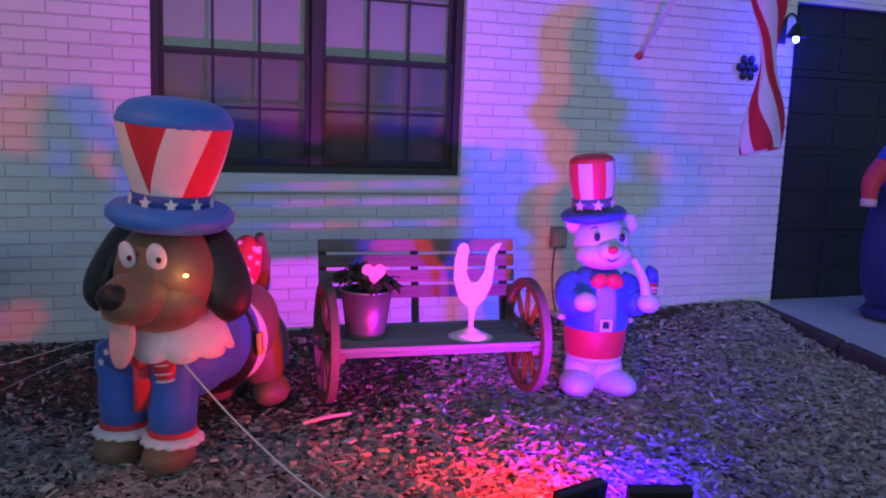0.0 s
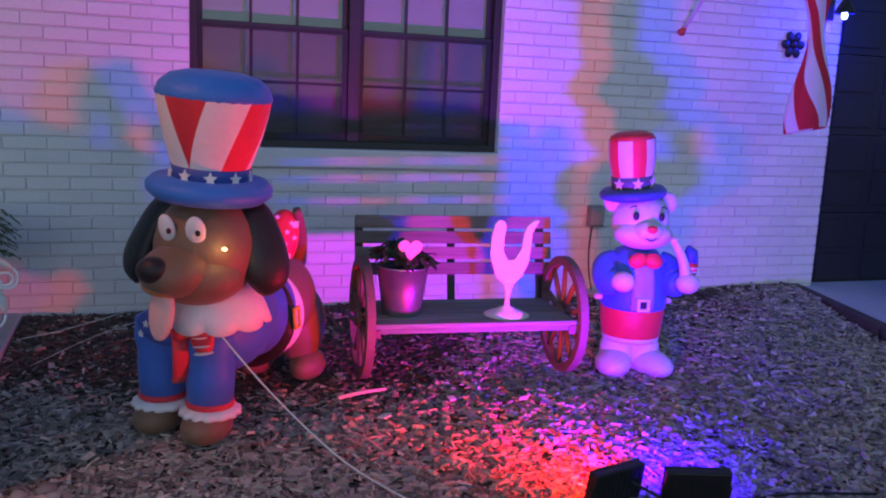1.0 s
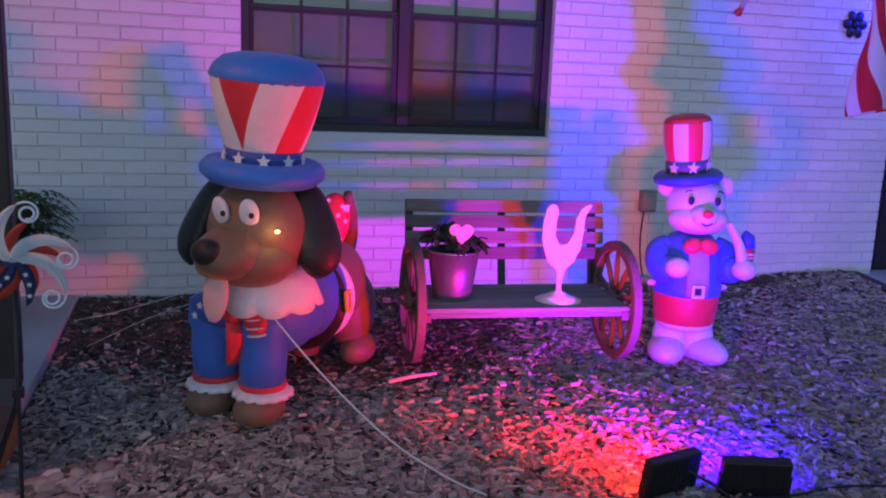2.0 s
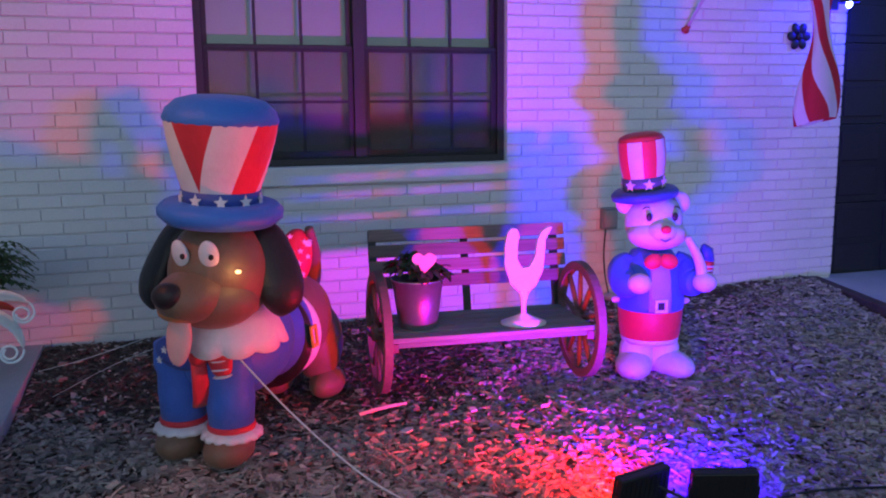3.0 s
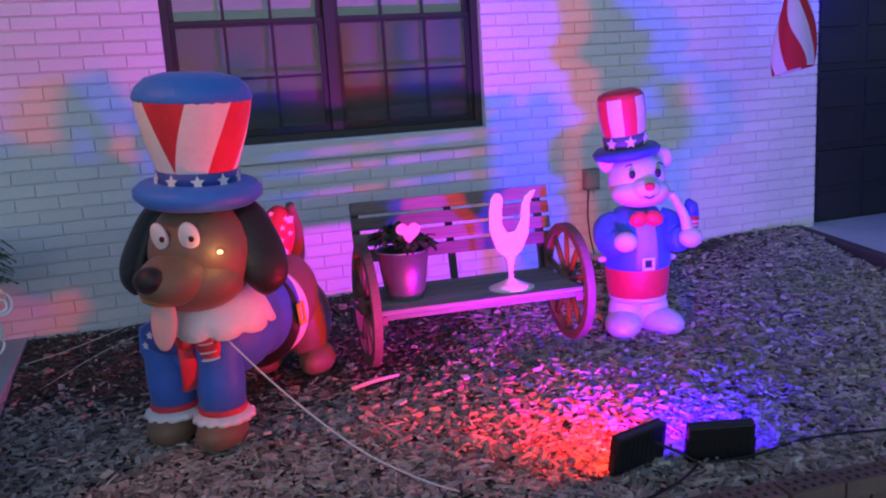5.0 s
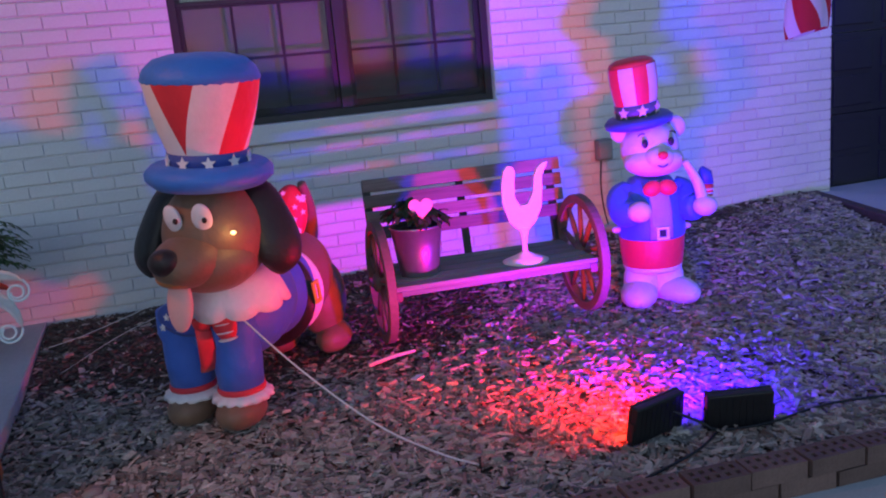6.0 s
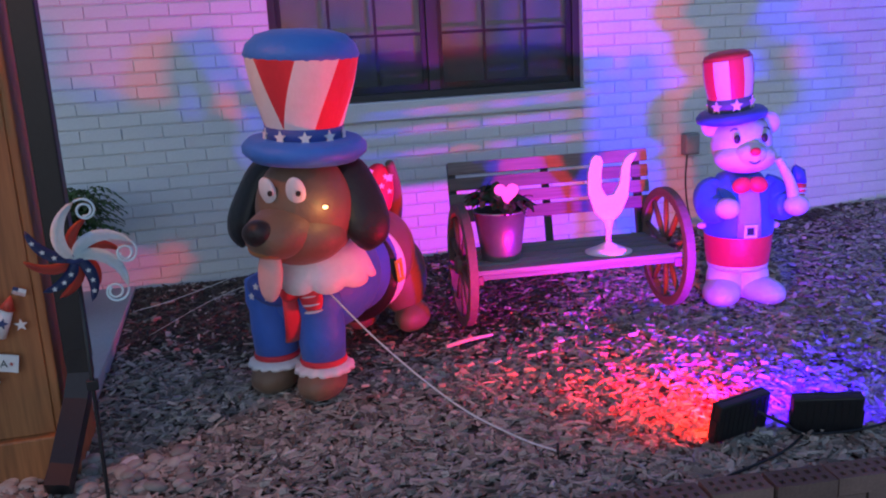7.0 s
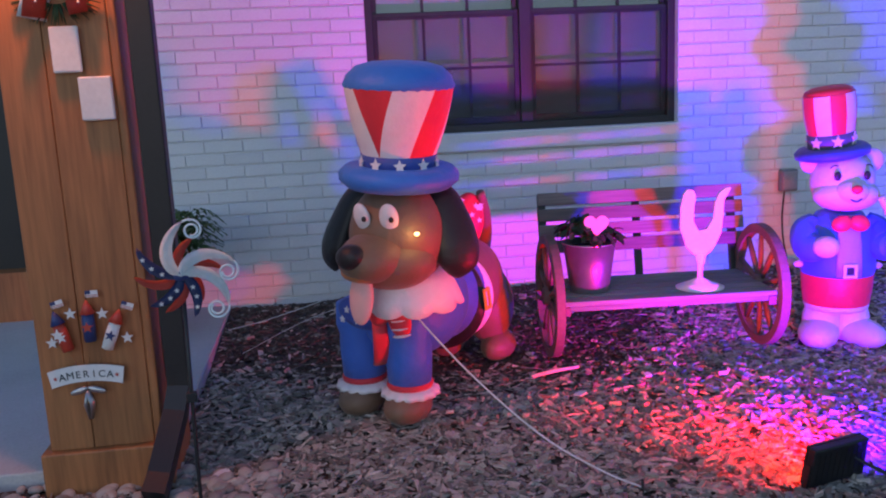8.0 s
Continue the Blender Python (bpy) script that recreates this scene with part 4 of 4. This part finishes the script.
# ---- porch post with its decorations ----
PX0, PX1, PY0, PY1 = -1.135, -0.745, 3.45, 3.80
post = thing("porch_post", Matrix(), "stained cedar porch post with a wider base", "post")
part("base", box(PX0 - 0.03, PX1 + 0.03, PY0 - 0.03, PY1 + 0.03, -0.02, 0.165, 0.008), POST, post, smooth=False)
for x0, x1, dy in ((PX0, PX0 + 0.150, 0.0), (PX0 + 0.1505, PX1 - 0.03, 0.003)):
    part("board", box(x0, x1, PY0 + dy, PY0 + 0.06, 0.165, 3.0, 0.004), POST, post, smooth=False)
part("side_board", box(PX1 - 0.03, PX1, PY0 + 0.006, PY1, 0.165, 3.0, 0.006), POST, post, smooth=False)
part("core", box(PX0, PX1 - 0.031, PY0 + 0.061, PY1, 0.165, 3.0), POST, post, smooth=False)
FY = PY0 - 0.012
plaques = thing("post_plaques", Matrix(), "two plain white bars mounted on the porch post", "plaque")
part("bar", box(-0.958, -0.865, FY - 0.008, FY + 0.006, 1.49, 1.64, 0.006), WHITEPAINT, plaques, smooth=False)
part("bar", box(-0.885, -0.778, FY - 0.008, FY + 0.014, 1.33, 1.475, 0.006), WHITEPAINT, plaques, smooth=False)
wreath = thing("ribbon_bow", Matrix(), "red dotted ribbon bow with green sprigs on the post", "bow")
for x0, x1, z1 in ((-0.99, -0.955, 1.67), (-0.845, -0.875, 1.68)):
    tail = part("ribbon_tail", tube([(-0.92, FY - 0.02, 1.84), ((x0 + x1) / 2, FY - 0.03, 1.76), (x0, FY - 0.02, z1)], [0.028, 0.036, 0.042], 14, flat=0.25), RED_PAINT, wreath, "red ribbon tail")
    for k in range(7):
        part("dot", ball((x0 + 0.014 * ((k % 3) - 1), FY - 0.036, z1 + 0.015 + 0.017 * k), (0.0045, 0.003, 0.0045), seg=8, ring=6), WHITEPAINT, tail)
part("ribbon_tail", tube([(-0.93, FY - 0.01, 1.80), (-0.985, FY - 0.015, 1.72), (-1.0, FY - 0.012, 1.665)], [0.03, 0.045, 0.05], 14, flat=0.2), WHITEPAINT, wreath, "white ribbon tail")
part("knot", ball((-0.92, FY - 0.04, 1.86), (0.05, 0.03, 0.04)), RED_PAINT, wreath)
rw = random.Random(5)
sp = bmesh.new()
for k in range(70):
    a = rw.uniform(math.pi * 0.9, math.pi * 2.1)
    tube([(-0.92 + 0.05 * math.cos(a), FY - 0.004, 1.74 + 0.03 * math.sin(a)), (-0.92 + 0.14 * math.cos(a), FY - 0.012, 1.72 + 0.075 * math.sin(a) + rw.uniform(-0.01, 0.01))], [0.004, 0.001], 5, bm=sp)
part("greenery", sp, LEAF, wreath, "dark green sprigs")

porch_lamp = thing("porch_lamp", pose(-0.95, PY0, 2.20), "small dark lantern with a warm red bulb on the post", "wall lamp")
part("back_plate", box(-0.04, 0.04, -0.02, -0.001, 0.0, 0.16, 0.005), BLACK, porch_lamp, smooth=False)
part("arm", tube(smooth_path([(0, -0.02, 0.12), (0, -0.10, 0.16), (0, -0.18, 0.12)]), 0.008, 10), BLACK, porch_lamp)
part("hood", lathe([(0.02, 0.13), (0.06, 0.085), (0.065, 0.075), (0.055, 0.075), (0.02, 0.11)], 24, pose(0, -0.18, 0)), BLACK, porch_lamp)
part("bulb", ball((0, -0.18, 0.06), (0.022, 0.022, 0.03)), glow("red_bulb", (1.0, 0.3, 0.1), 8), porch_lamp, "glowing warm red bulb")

deco = thing("rocket_sign", Matrix(), "patriotic metal rocket sign with a lettered white banner", "sign")


def arc(x0, x1, z0, z1, sag, n=16):
    top = [(x0 + (x1 - x0) * i / n, z1 - sag * (2 * i / n - 1) ** 2) for i in range(n + 1)]
    low = [(x0 + 0.01 + (x1 - x0 - 0.02) * i / n, z0 - sag * (2 * i / n - 1) ** 2) for i in range(n + 1)]
    return low + top[::-1]


SF = PY0 - 0.022
banner = part("banner", plate(arc(-1.105, -0.845, 0.425, 0.485, 0.018), 0.006, pose(0, SF, 0)), WHITEPAINT, deco, "white banner", smooth=False)
for k, ch in enumerate("AMERICA"):
    cur = bpy.data.curves.new("letter", "FONT")
    cur.body, cur.size, cur.extrude, cur.align_x = ch, 0.036, 0.0008, "CENTER"
    ob = bpy.data.objects.new("letter", cur)
    me = bpy.data.meshes.new_from_object(ob)
    bpy.data.objects.remove(ob)
    me.materials.append(LETTER)
    lo = new("letter", me)
    u = (k - 3) / 4.9
    lo.parent = banner
    lo.matrix_basis = pose(-0.975 + u * 0.13, SF - 0.0045, 0.440 - 0.018 * u * u, 90, u * 9, 0)
for u in (-0.80, 0.80):
    part("star", plate(star_outline(0.008), 0.002, pose(-0.975 + u * 0.13, SF - 0.005, 0.453 - 0.018 * u * u)), RED_PAINT, banner, smooth=False)
for x, z, tilt, body, tip, starm in ((-1.035, 0.595, -14, RED_PAINT, BLUE_PAINT, WHITEPAINT), (-0.945, 0.625, 0, BLUE_PAINT, RED_PAINT, RED_PAINT), (-0.872, 0.590, 22, WHITEPAINT, RED_PAINT, BLUE_PAINT)):
    R = pose(x, SF - 0.004, z, 0, tilt, 0)
    r = part("rocket", lathe([(0.01, -0.055), (0.020, -0.054), (0.022, 0.0), (0.020, 0.045), (0.01, 0.046)], 20, R), body, deco, "small metal rocket")
    part("rocket_tip", lathe([(0.01, 0.044), (0.026, 0.046), (0.012, 0.075), (0.002, 0.094)], 20, R), tip, r)
    part("star", plate(star_outline(0.02), 0.003, R @ pose(0, -0.024, 0.0)), starm, r, smooth=False)
    part("stick", tube([R @ Vector((0, 0, 0.09)), R @ Vector((0.004, 0, 0.125))], 0.0015, 6), BLACK, r)
    fl = part("small_flag", box(0.0, 0.042, -0.001, 0.001, 0.102, 0.126, m=R), WHITEPAINT, r, "tiny striped flag", smooth=False)
    part("canton", box(0.0, 0.018, -0.0016, 0.0012, 0.114, 0.1262, m=R), BLUE_PAINT, fl, smooth=False)
    for q in (0.104, 0.109):
        part("stripe", box(0.002, 0.041, -0.0014, 0.0011, q, q + 0.002, m=R), RED_PAINT, fl, smooth=False)
    part("stick", tube([R @ Vector((0, 0, -0.05)), Vector((-0.975 + (x + 0.975) * 0.4, SF, 0.48))], 0.0015, 6), POST, r)
for x, z in ((-1.075, 0.572), (-1.003, 0.672), (-0.897, 0.665), (-0.822, 0.572), (-1.045, 0.607)):
    part("star", plate(star_outline(0.022), 0.004, pose(x, SF - 0.030 if x == -1.045 else SF, z)), WHITEPAINT, deco, "white star", smooth=False)
for dx, tilt in ((-0.03, 25), (0.03, -25)):
    part("ribbon_loop", ball((-0.975 + dx, SF - 0.004, 0.392), (0.032, 0.008, 0.012), pose(0, 0, 0, 0, tilt * -0.7, 0)), GALV, deco, "silvery ribbon loop")
    part("ribbon_tail", tube([(-0.975, SF - 0.004, 0.39), (-0.975 + dx * 0.35, SF - 0.004, 0.34), (-0.975 + dx * 0.1, SF - 0.004, 0.285)], [0.008, 0.012, 0.006], 10, flat=0.3), GALV, deco, "silvery ribbon tail")

# ---- black downspout ----
spout = thing("downspout", Matrix(), "black rectangular downspout with a kicked-out elbow", "downspout")
part("pipe", box(-0.715, -0.632, 3.46, 3.53, 0.40, 3.0, 0.006), BLACK, spout, smooth=False)
part("elbow", tube([(-0.674, 3.495, 0.45), (-0.674, 3.495, 0.36), (-0.69, 3.45, 0.27), (-0.735, 3.30, 0.10), (-0.75, 3.24, 0.05)], [0.052, 0.054, 0.055, 0.055, 0.056], 4), BLACK, spout, smooth=False)

# ---- potted fern on the porch slab ----
planter = thing("potted_fern", pose(-1.14, 5.35, SLAB_Z), "large green fern in a dark pot on the porch slab", "plant")
part("pot", lathe([(0.02, 0.0), (0.095, 0.0), (0.10, 0.01), (0.135, 0.27), (0.146, 0.275), (0.146, 0.31), (0.13, 0.31), (0.12, 0.28), (0.02, 0.27)], 32), BLACK, planter, "dark tapered pot")
rf = random.Random(21)
for k in range(170):
    a = rf.uniform(0, 2 * math.pi)
    L, rise = rf.uniform(0.26, 0.50), rf.uniform(0.20, 0.42)
    fr = bmesh.new()
    pts = [Vector((math.cos(a) * L * s, math.sin(a) * L * s, 0.27 + rise * math.sin(s * 2.2) * 1.0)) for s in [i / 12 for i in range(13)]]
    tube(pts, 0.002, 4, bm=fr)
    side = Vector((-math.sin(a), math.cos(a), 0))
    for i in range(1, 13):
        w = 0.072 * math.sin(math.pi * (i / 12) ** 0.7) + 0.010
        d = (pts[i] - pts[i - 1]).normalized() * 0.016
        for sg in (-1, 1):
            tip = pts[i] + side * sg * w + d - Vector((0, 0, w * 0.35))
            v = [fr.verts.new(q) for q in (pts[i] - d * 0.45, pts[i] + side * sg * w * 0.5 - d * 0.3 + Vector((0, 0, 0.003)), tip, pts[i] + side * sg * w * 0.5 + d * 0.9 + Vector((0, 0, 0.003)), pts[i] + d * 0.45)]
            fr.faces.new(v)
    part("frond", fr, FERN, planter)

# ---- spinner on a stake ----
spinner = thing("garden_spinner", pose(-0.522, 2.89, 0.0, 0, 0, 6), "red, mint and blue metal pinwheel on a black stake", "pinwheel")
HZ = 0.893
part("stake", tube([(0.0, 0.02, HZ), (-0.008, 0.02, 0.5), (-0.016, 0.02, 0.0), (-0.018, 0.02, -0.06)], 0.006, 8), BLACK, spinner)
part("clip", box(-0.024, 0.008, 0.008, 0.032, 0.50, 0.53, 0.003), BLACK, spinner, smooth=False)
part("hub", ball((0, 0, HZ), (0.028, 0.022, 0.020)), BLUE_PAINT, spinner, "dark blue hub")


def blade(angle, length, width, bend, y, material, curl=False, stars=False):
    out = bmesh.new()
    n = 14
    cen = []
    for i in range(n + 1):
        s = i / n
        a = radians(angle) + bend * s
        cen.append(Vector((length * s * math.cos(a), 0, length * s * math.sin(a))))
    rows = []
    for i in range(n + 1):
        d = (cen[min(i + 1, n)] - cen[max(i - 1, 0)]).normalized()
        nrm = Vector((-d.z, 0, d.x))
        w = width * (0.35 + 0.65 * math.sin(math.pi * min(1, (i / n) * 0.9 + 0.12))) * (1 if i < n else 0.15)
        rows.append([out.verts.new(cen[i] + nrm * w * k * 0.5 + Vector((0, -0.012 * (1 - k * k), 0))) for k in (-1, 0, 1)])
    for p, q in zip(rows, rows[1:]):
        for k in range(2):
            out.faces.new((p[k], p[k + 1], q[k + 1], q[k]))
    bmesh.ops.solidify(out, geom=out.faces, thickness=0.002)
    bmesh.ops.transform(out, verts=out.verts, matrix=pose(0, y, HZ))
    b = part("blade", out, material, spinner, {"mint": "pale mint blade"}.get("mint" if material is MINT_PAINT else "", ""))
    if curl:
        d = (cen[-1] - cen[-2]).normalized()
        sgn = 1 if bend > 0 else -1
        base = math.atan2(d.z, d.x)
        pts, pos = [], cen[-1].copy()
        for i in range(30):
            pts.append(pos.copy())
            base += sgn * (0.20 + 0.011 * i)
            pos = pos + Vector((math.cos(base), 0, math.sin(base))) * 0.0078
        part("curl", tube([q + Vector((0, y, HZ)) for q in pts], [0.0035] * 30, 6), material, b)
    if stars:
        for i in (5, 8, 11):
            part("star", plate(star_outline(0.008), 0.003, pose(cen[i].x, y - 0.016, HZ + cen[i].z)), WHITEPAINT, b, smooth=False)


for ang, ln in ((150, 0.155), (78, 0.15), (28, 0.16)):
    blade(ang, ln, 0.036, -1.15, -0.012, MINT_PAINT, curl=True)
for ang, ln in ((185, 0.145), (265, 0.125), (325, 0.13)):
    blade(ang, ln, 0.032, -0.75, -0.004, BLUE_PAINT, stars=True)
for ang, ln in ((120, 0.11), (55, 0.115), (230, 0.13), (295, 0.12), (350, 0.10)):
    blade(ang, ln, 0.030, -0.9, 0.006, RED_PAINT)

# ---- wood chips on the bed ----
rc = np.random.RandomState(5)


def chips(name, n, material, lo, hi, label, lift=0.0, thick=0.008, where=None, power=1.15):
    x = rc.uniform(-1.9, 4.75, n); y = 2.5 + (WALL - 2.53) * rc.uniform(0, 1, n) ** power
    on_bed = (x < 4.77 - 0.22 * (WALL - y)) & (y > 2.60 - 0.075 * (x - 1.3)) & ~((x < SLAB_X + 0.02) & (y > SLAB_Y - 0.12)) & (x > -1.6)
    if where is not None:
        on_bed &= where(x, y)
    x, y = x[on_bed], y[on_bed]
    n = len(x)
    L = np.exp(rc.uniform(np.log(lo), np.log(hi), n)); Wd = L * rc.uniform(0.18, 0.55, n); T = rc.uniform(0.002, thick, n)
    yaw = rc.uniform(0, 2 * np.pi, n); pit = rc.normal(0, 0.22, n); rol = rc.normal(0, 0.30, n)
    base = np.array([(-.5, -.5, 0), (.5, -.35, 0), (.5, .35, 0), (-.5, .5, 0), (-.42, -.4, 1), (.45, -.25, 1), (.42, .3, 1), (-.45, .4, 1)])
    v = base[None] + rc.uniform(-.13, .13, (n, 8, 3)) * np.array([1, 1, .5])
    v = v * np.stack([L, Wd, T], 1)[:, None]
    cy, sy, cp, sp_, cr, sr = np.cos(yaw), np.sin(yaw), np.cos(pit), np.sin(pit), np.cos(rol), np.sin(rol)
    R = np.empty((n, 3, 3))
    R[:, 0] = np.stack([cy * cp, cy * sp_ * sr - sy * cr, cy * sp_ * cr + sy * sr], 1)
    R[:, 1] = np.stack([sy * cp, sy * sp_ * sr + cy * cr, sy * sp_ * cr - cy * sr], 1)
    R[:, 2] = np.stack([-sp_, cp * sr, cp * cr], 1)
    v = np.einsum("nij,nkj->nki", R, v)
    z = np.array([mulch_height(a, b) for a, b in zip(x, y)]) + rc.uniform(0.002, 0.012, n) + lift
    v += np.stack([x, y, z], 1)[:, None]
    faces = np.array([(3, 2, 1, 0), (4, 5, 6, 7), (0, 1, 5, 4), (1, 2, 6, 5), (2, 3, 7, 6), (3, 0, 4, 7)])
    f = (faces[None] + 8 * np.arange(n)[:, None, None]).reshape(-1, 4)
    me = bpy.data.meshes.new(name)
    me.from_pydata(v.reshape(-1, 3).tolist(), [], f.tolist())
    me.materials.append(material)
    return tagged(new(name, me), label, "mulch", kind="stuff")


def back_share(x, y):
    """How far a spot lies in the finer dark mulch by the wall, 0 to 1."""
    start = 4.05 + 1.25 * np.clip((x - 1.3) / 1.2, 0, 1)
    return np.clip((y + 0.18 * np.sin(2.3 * x) + 0.1 * np.sin(5.1 * x + 1) - start) / 0.55, 0, 1)


def front(x, y):
    return rc.uniform(0, 1, len(x)) > 0.90 * back_share(x, y)


def back_bed(x, y):
    return rc.uniform(0, 1, len(x)) < back_share(x, y)


chips("bark_chips", 52000, CHIP, 0.02, 0.085, "weathered grey-brown bark chips covering the bed", where=front)
chips("dark_mulch", 42000, DARKCHIP, 0.012, 0.050, "fine dark brown mulch along the wall", where=back_bed, power=0.7)
chips("pale_wood_chips", 2600, PALECHIP, 0.015, 0.06, "pale split wood chips among the mulch", lift=0.006, where=front)
chips("bark_nuggets", 4200, CHIP, 0.025, 0.055, "thick bark nuggets among the mulch", lift=0.004, thick=0.022, where=front)
twig = thing("wood_stick", Matrix(), "bare pale stick lying on the mulch before the bench", "stick")
part("stick", tube(smooth_path([(0.80, 4.17, 0.022), (0.92, 4.20, 0.03), (1.05, 4.24, 0.026)]), [0.011 - 0.0002 * k for k in range(17)], 8), PALECHIP, twig)
for x, y, a, s in ((0.96, 3.90, 20, 1.0), (-0.55, 3.43, 50, 1.3), (1.33, 4.06, 80, 0.8)):
    scrap = thing("paper_scrap", pose(x, y, 0.022, 8, -6, a), "small white crumpled scrap on the mulch", "litter", "litter on the mulch")
    part("scrap", plate([(-0.03, -0.016), (0.012, -0.022), (0.034, -0.004), (0.02, 0.018), (-0.018, 0.022)], 0.006, pose(0, 0, 0, 80) @ Matrix.Diagonal((s, s, s, 1))), WHITEPAINT, scrap, smooth=False)

# ---- bricks of the wall, the nearest as pieces, the rest joined ----
CO, BL, JT = 0.0785, 0.235, 0.010


def brick_shape(w, h):
    c, d0, d1 = 0.003, 0.0, 0.017
    a = [(-w / 2 + c, d0, -h / 2 + c), (w / 2 - c, d0, -h / 2 + c), (w / 2 - c, d0, h / 2 - c), (-w / 2 + c, d0, h / 2 - c)]
    b = [(-w / 2, 0.004, -h / 2), (w / 2, 0.004, -h / 2), (w / 2, 0.004, h / 2), (-w / 2, 0.004, h / 2)]
    e = [(x, d1, z) for x, _, z in b]
    f = [(0, 1, 2, 3)] + [(4 + i, 4 + (i + 1) % 4, (i + 1) % 4, i) for i in range(4)] + [(8 + i, 8 + (i + 1) % 4, 4 + (i + 1) % 4, 4 + i) for i in range(4)]
    return a + b + e, f


holes = ((DX0, DX1, -1, DZ1), (WX0, WX1, WZ0 - 0.133, WZ1), (GX0, GX1, -1, GZ1))
rb = random.Random(2)
pieces, rest_v, rest_f, meshes = 0, [], [], {}
for row in range(43):
    z0 = -0.068 + row * CO
    spans = [(-6.0, 10.0)]
    for hx0, hx1, hz0, hz1 in holes:
        if z0 + CO * 0.6 > hz0 and z0 + CO * 0.4 < hz1:
            spans = [q for s in spans for q in ((s[0], min(s[1], hx0)), (max(s[0], hx1), s[1])) if q[1] - q[0] > 0.03]
    k = 0
    x = -6.0 - (BL / 2 if row % 2 else 0)
    while x < 10.0:
        for s0, s1 in spans:
            a, b = max(x + 0.0016, s0), min(x + BL - 0.0016, s1)
            if b - a < 0.03:
                continue
            w = round(b - a, 3)
            m = pose((a + b) / 2, WALL + rb.uniform(-0.0012, 0.0012), z0 + CO / 2 + rb.uniform(-0.0012, 0.0012), 0, rb.uniform(-0.25, 0.25), rb.uniform(-0.3, 0.3))
            if w > 0.2 and -1.4 < a < 2.2 and -0.02 < z0 < 1.75 and pieces < 300:
                if w not in meshes:
                    me = bpy.data.meshes.new("brick")
                    me.from_pydata(*[q if i != 1 else [] for i, q in enumerate((brick_shape(w, CO - JT)[0], 0, brick_shape(w, CO - JT)[1]))])
                    me.materials.append(BRICK)
                    meshes[w] = me
                ob = new("brick", meshes[w])
                ob.parent, ob.matrix_basis = wall_front, m
                pieces += 1
            else:
                v, f = brick_shape(w, CO - JT)
                n0 = len(rest_v)
                rest_v += [tuple(m @ Vector(q)) for q in v]
                rest_f += [tuple(n0 + i for i in q) for q in f]
        x += BL
me = bpy.data.meshes.new("bricks")
me.from_pydata(rest_v, [], rest_f)
me.materials.append(BRICK)
bricks = new("bricks", me)
bricks.parent = wall_front
tagged(bricks, kind="stuff")
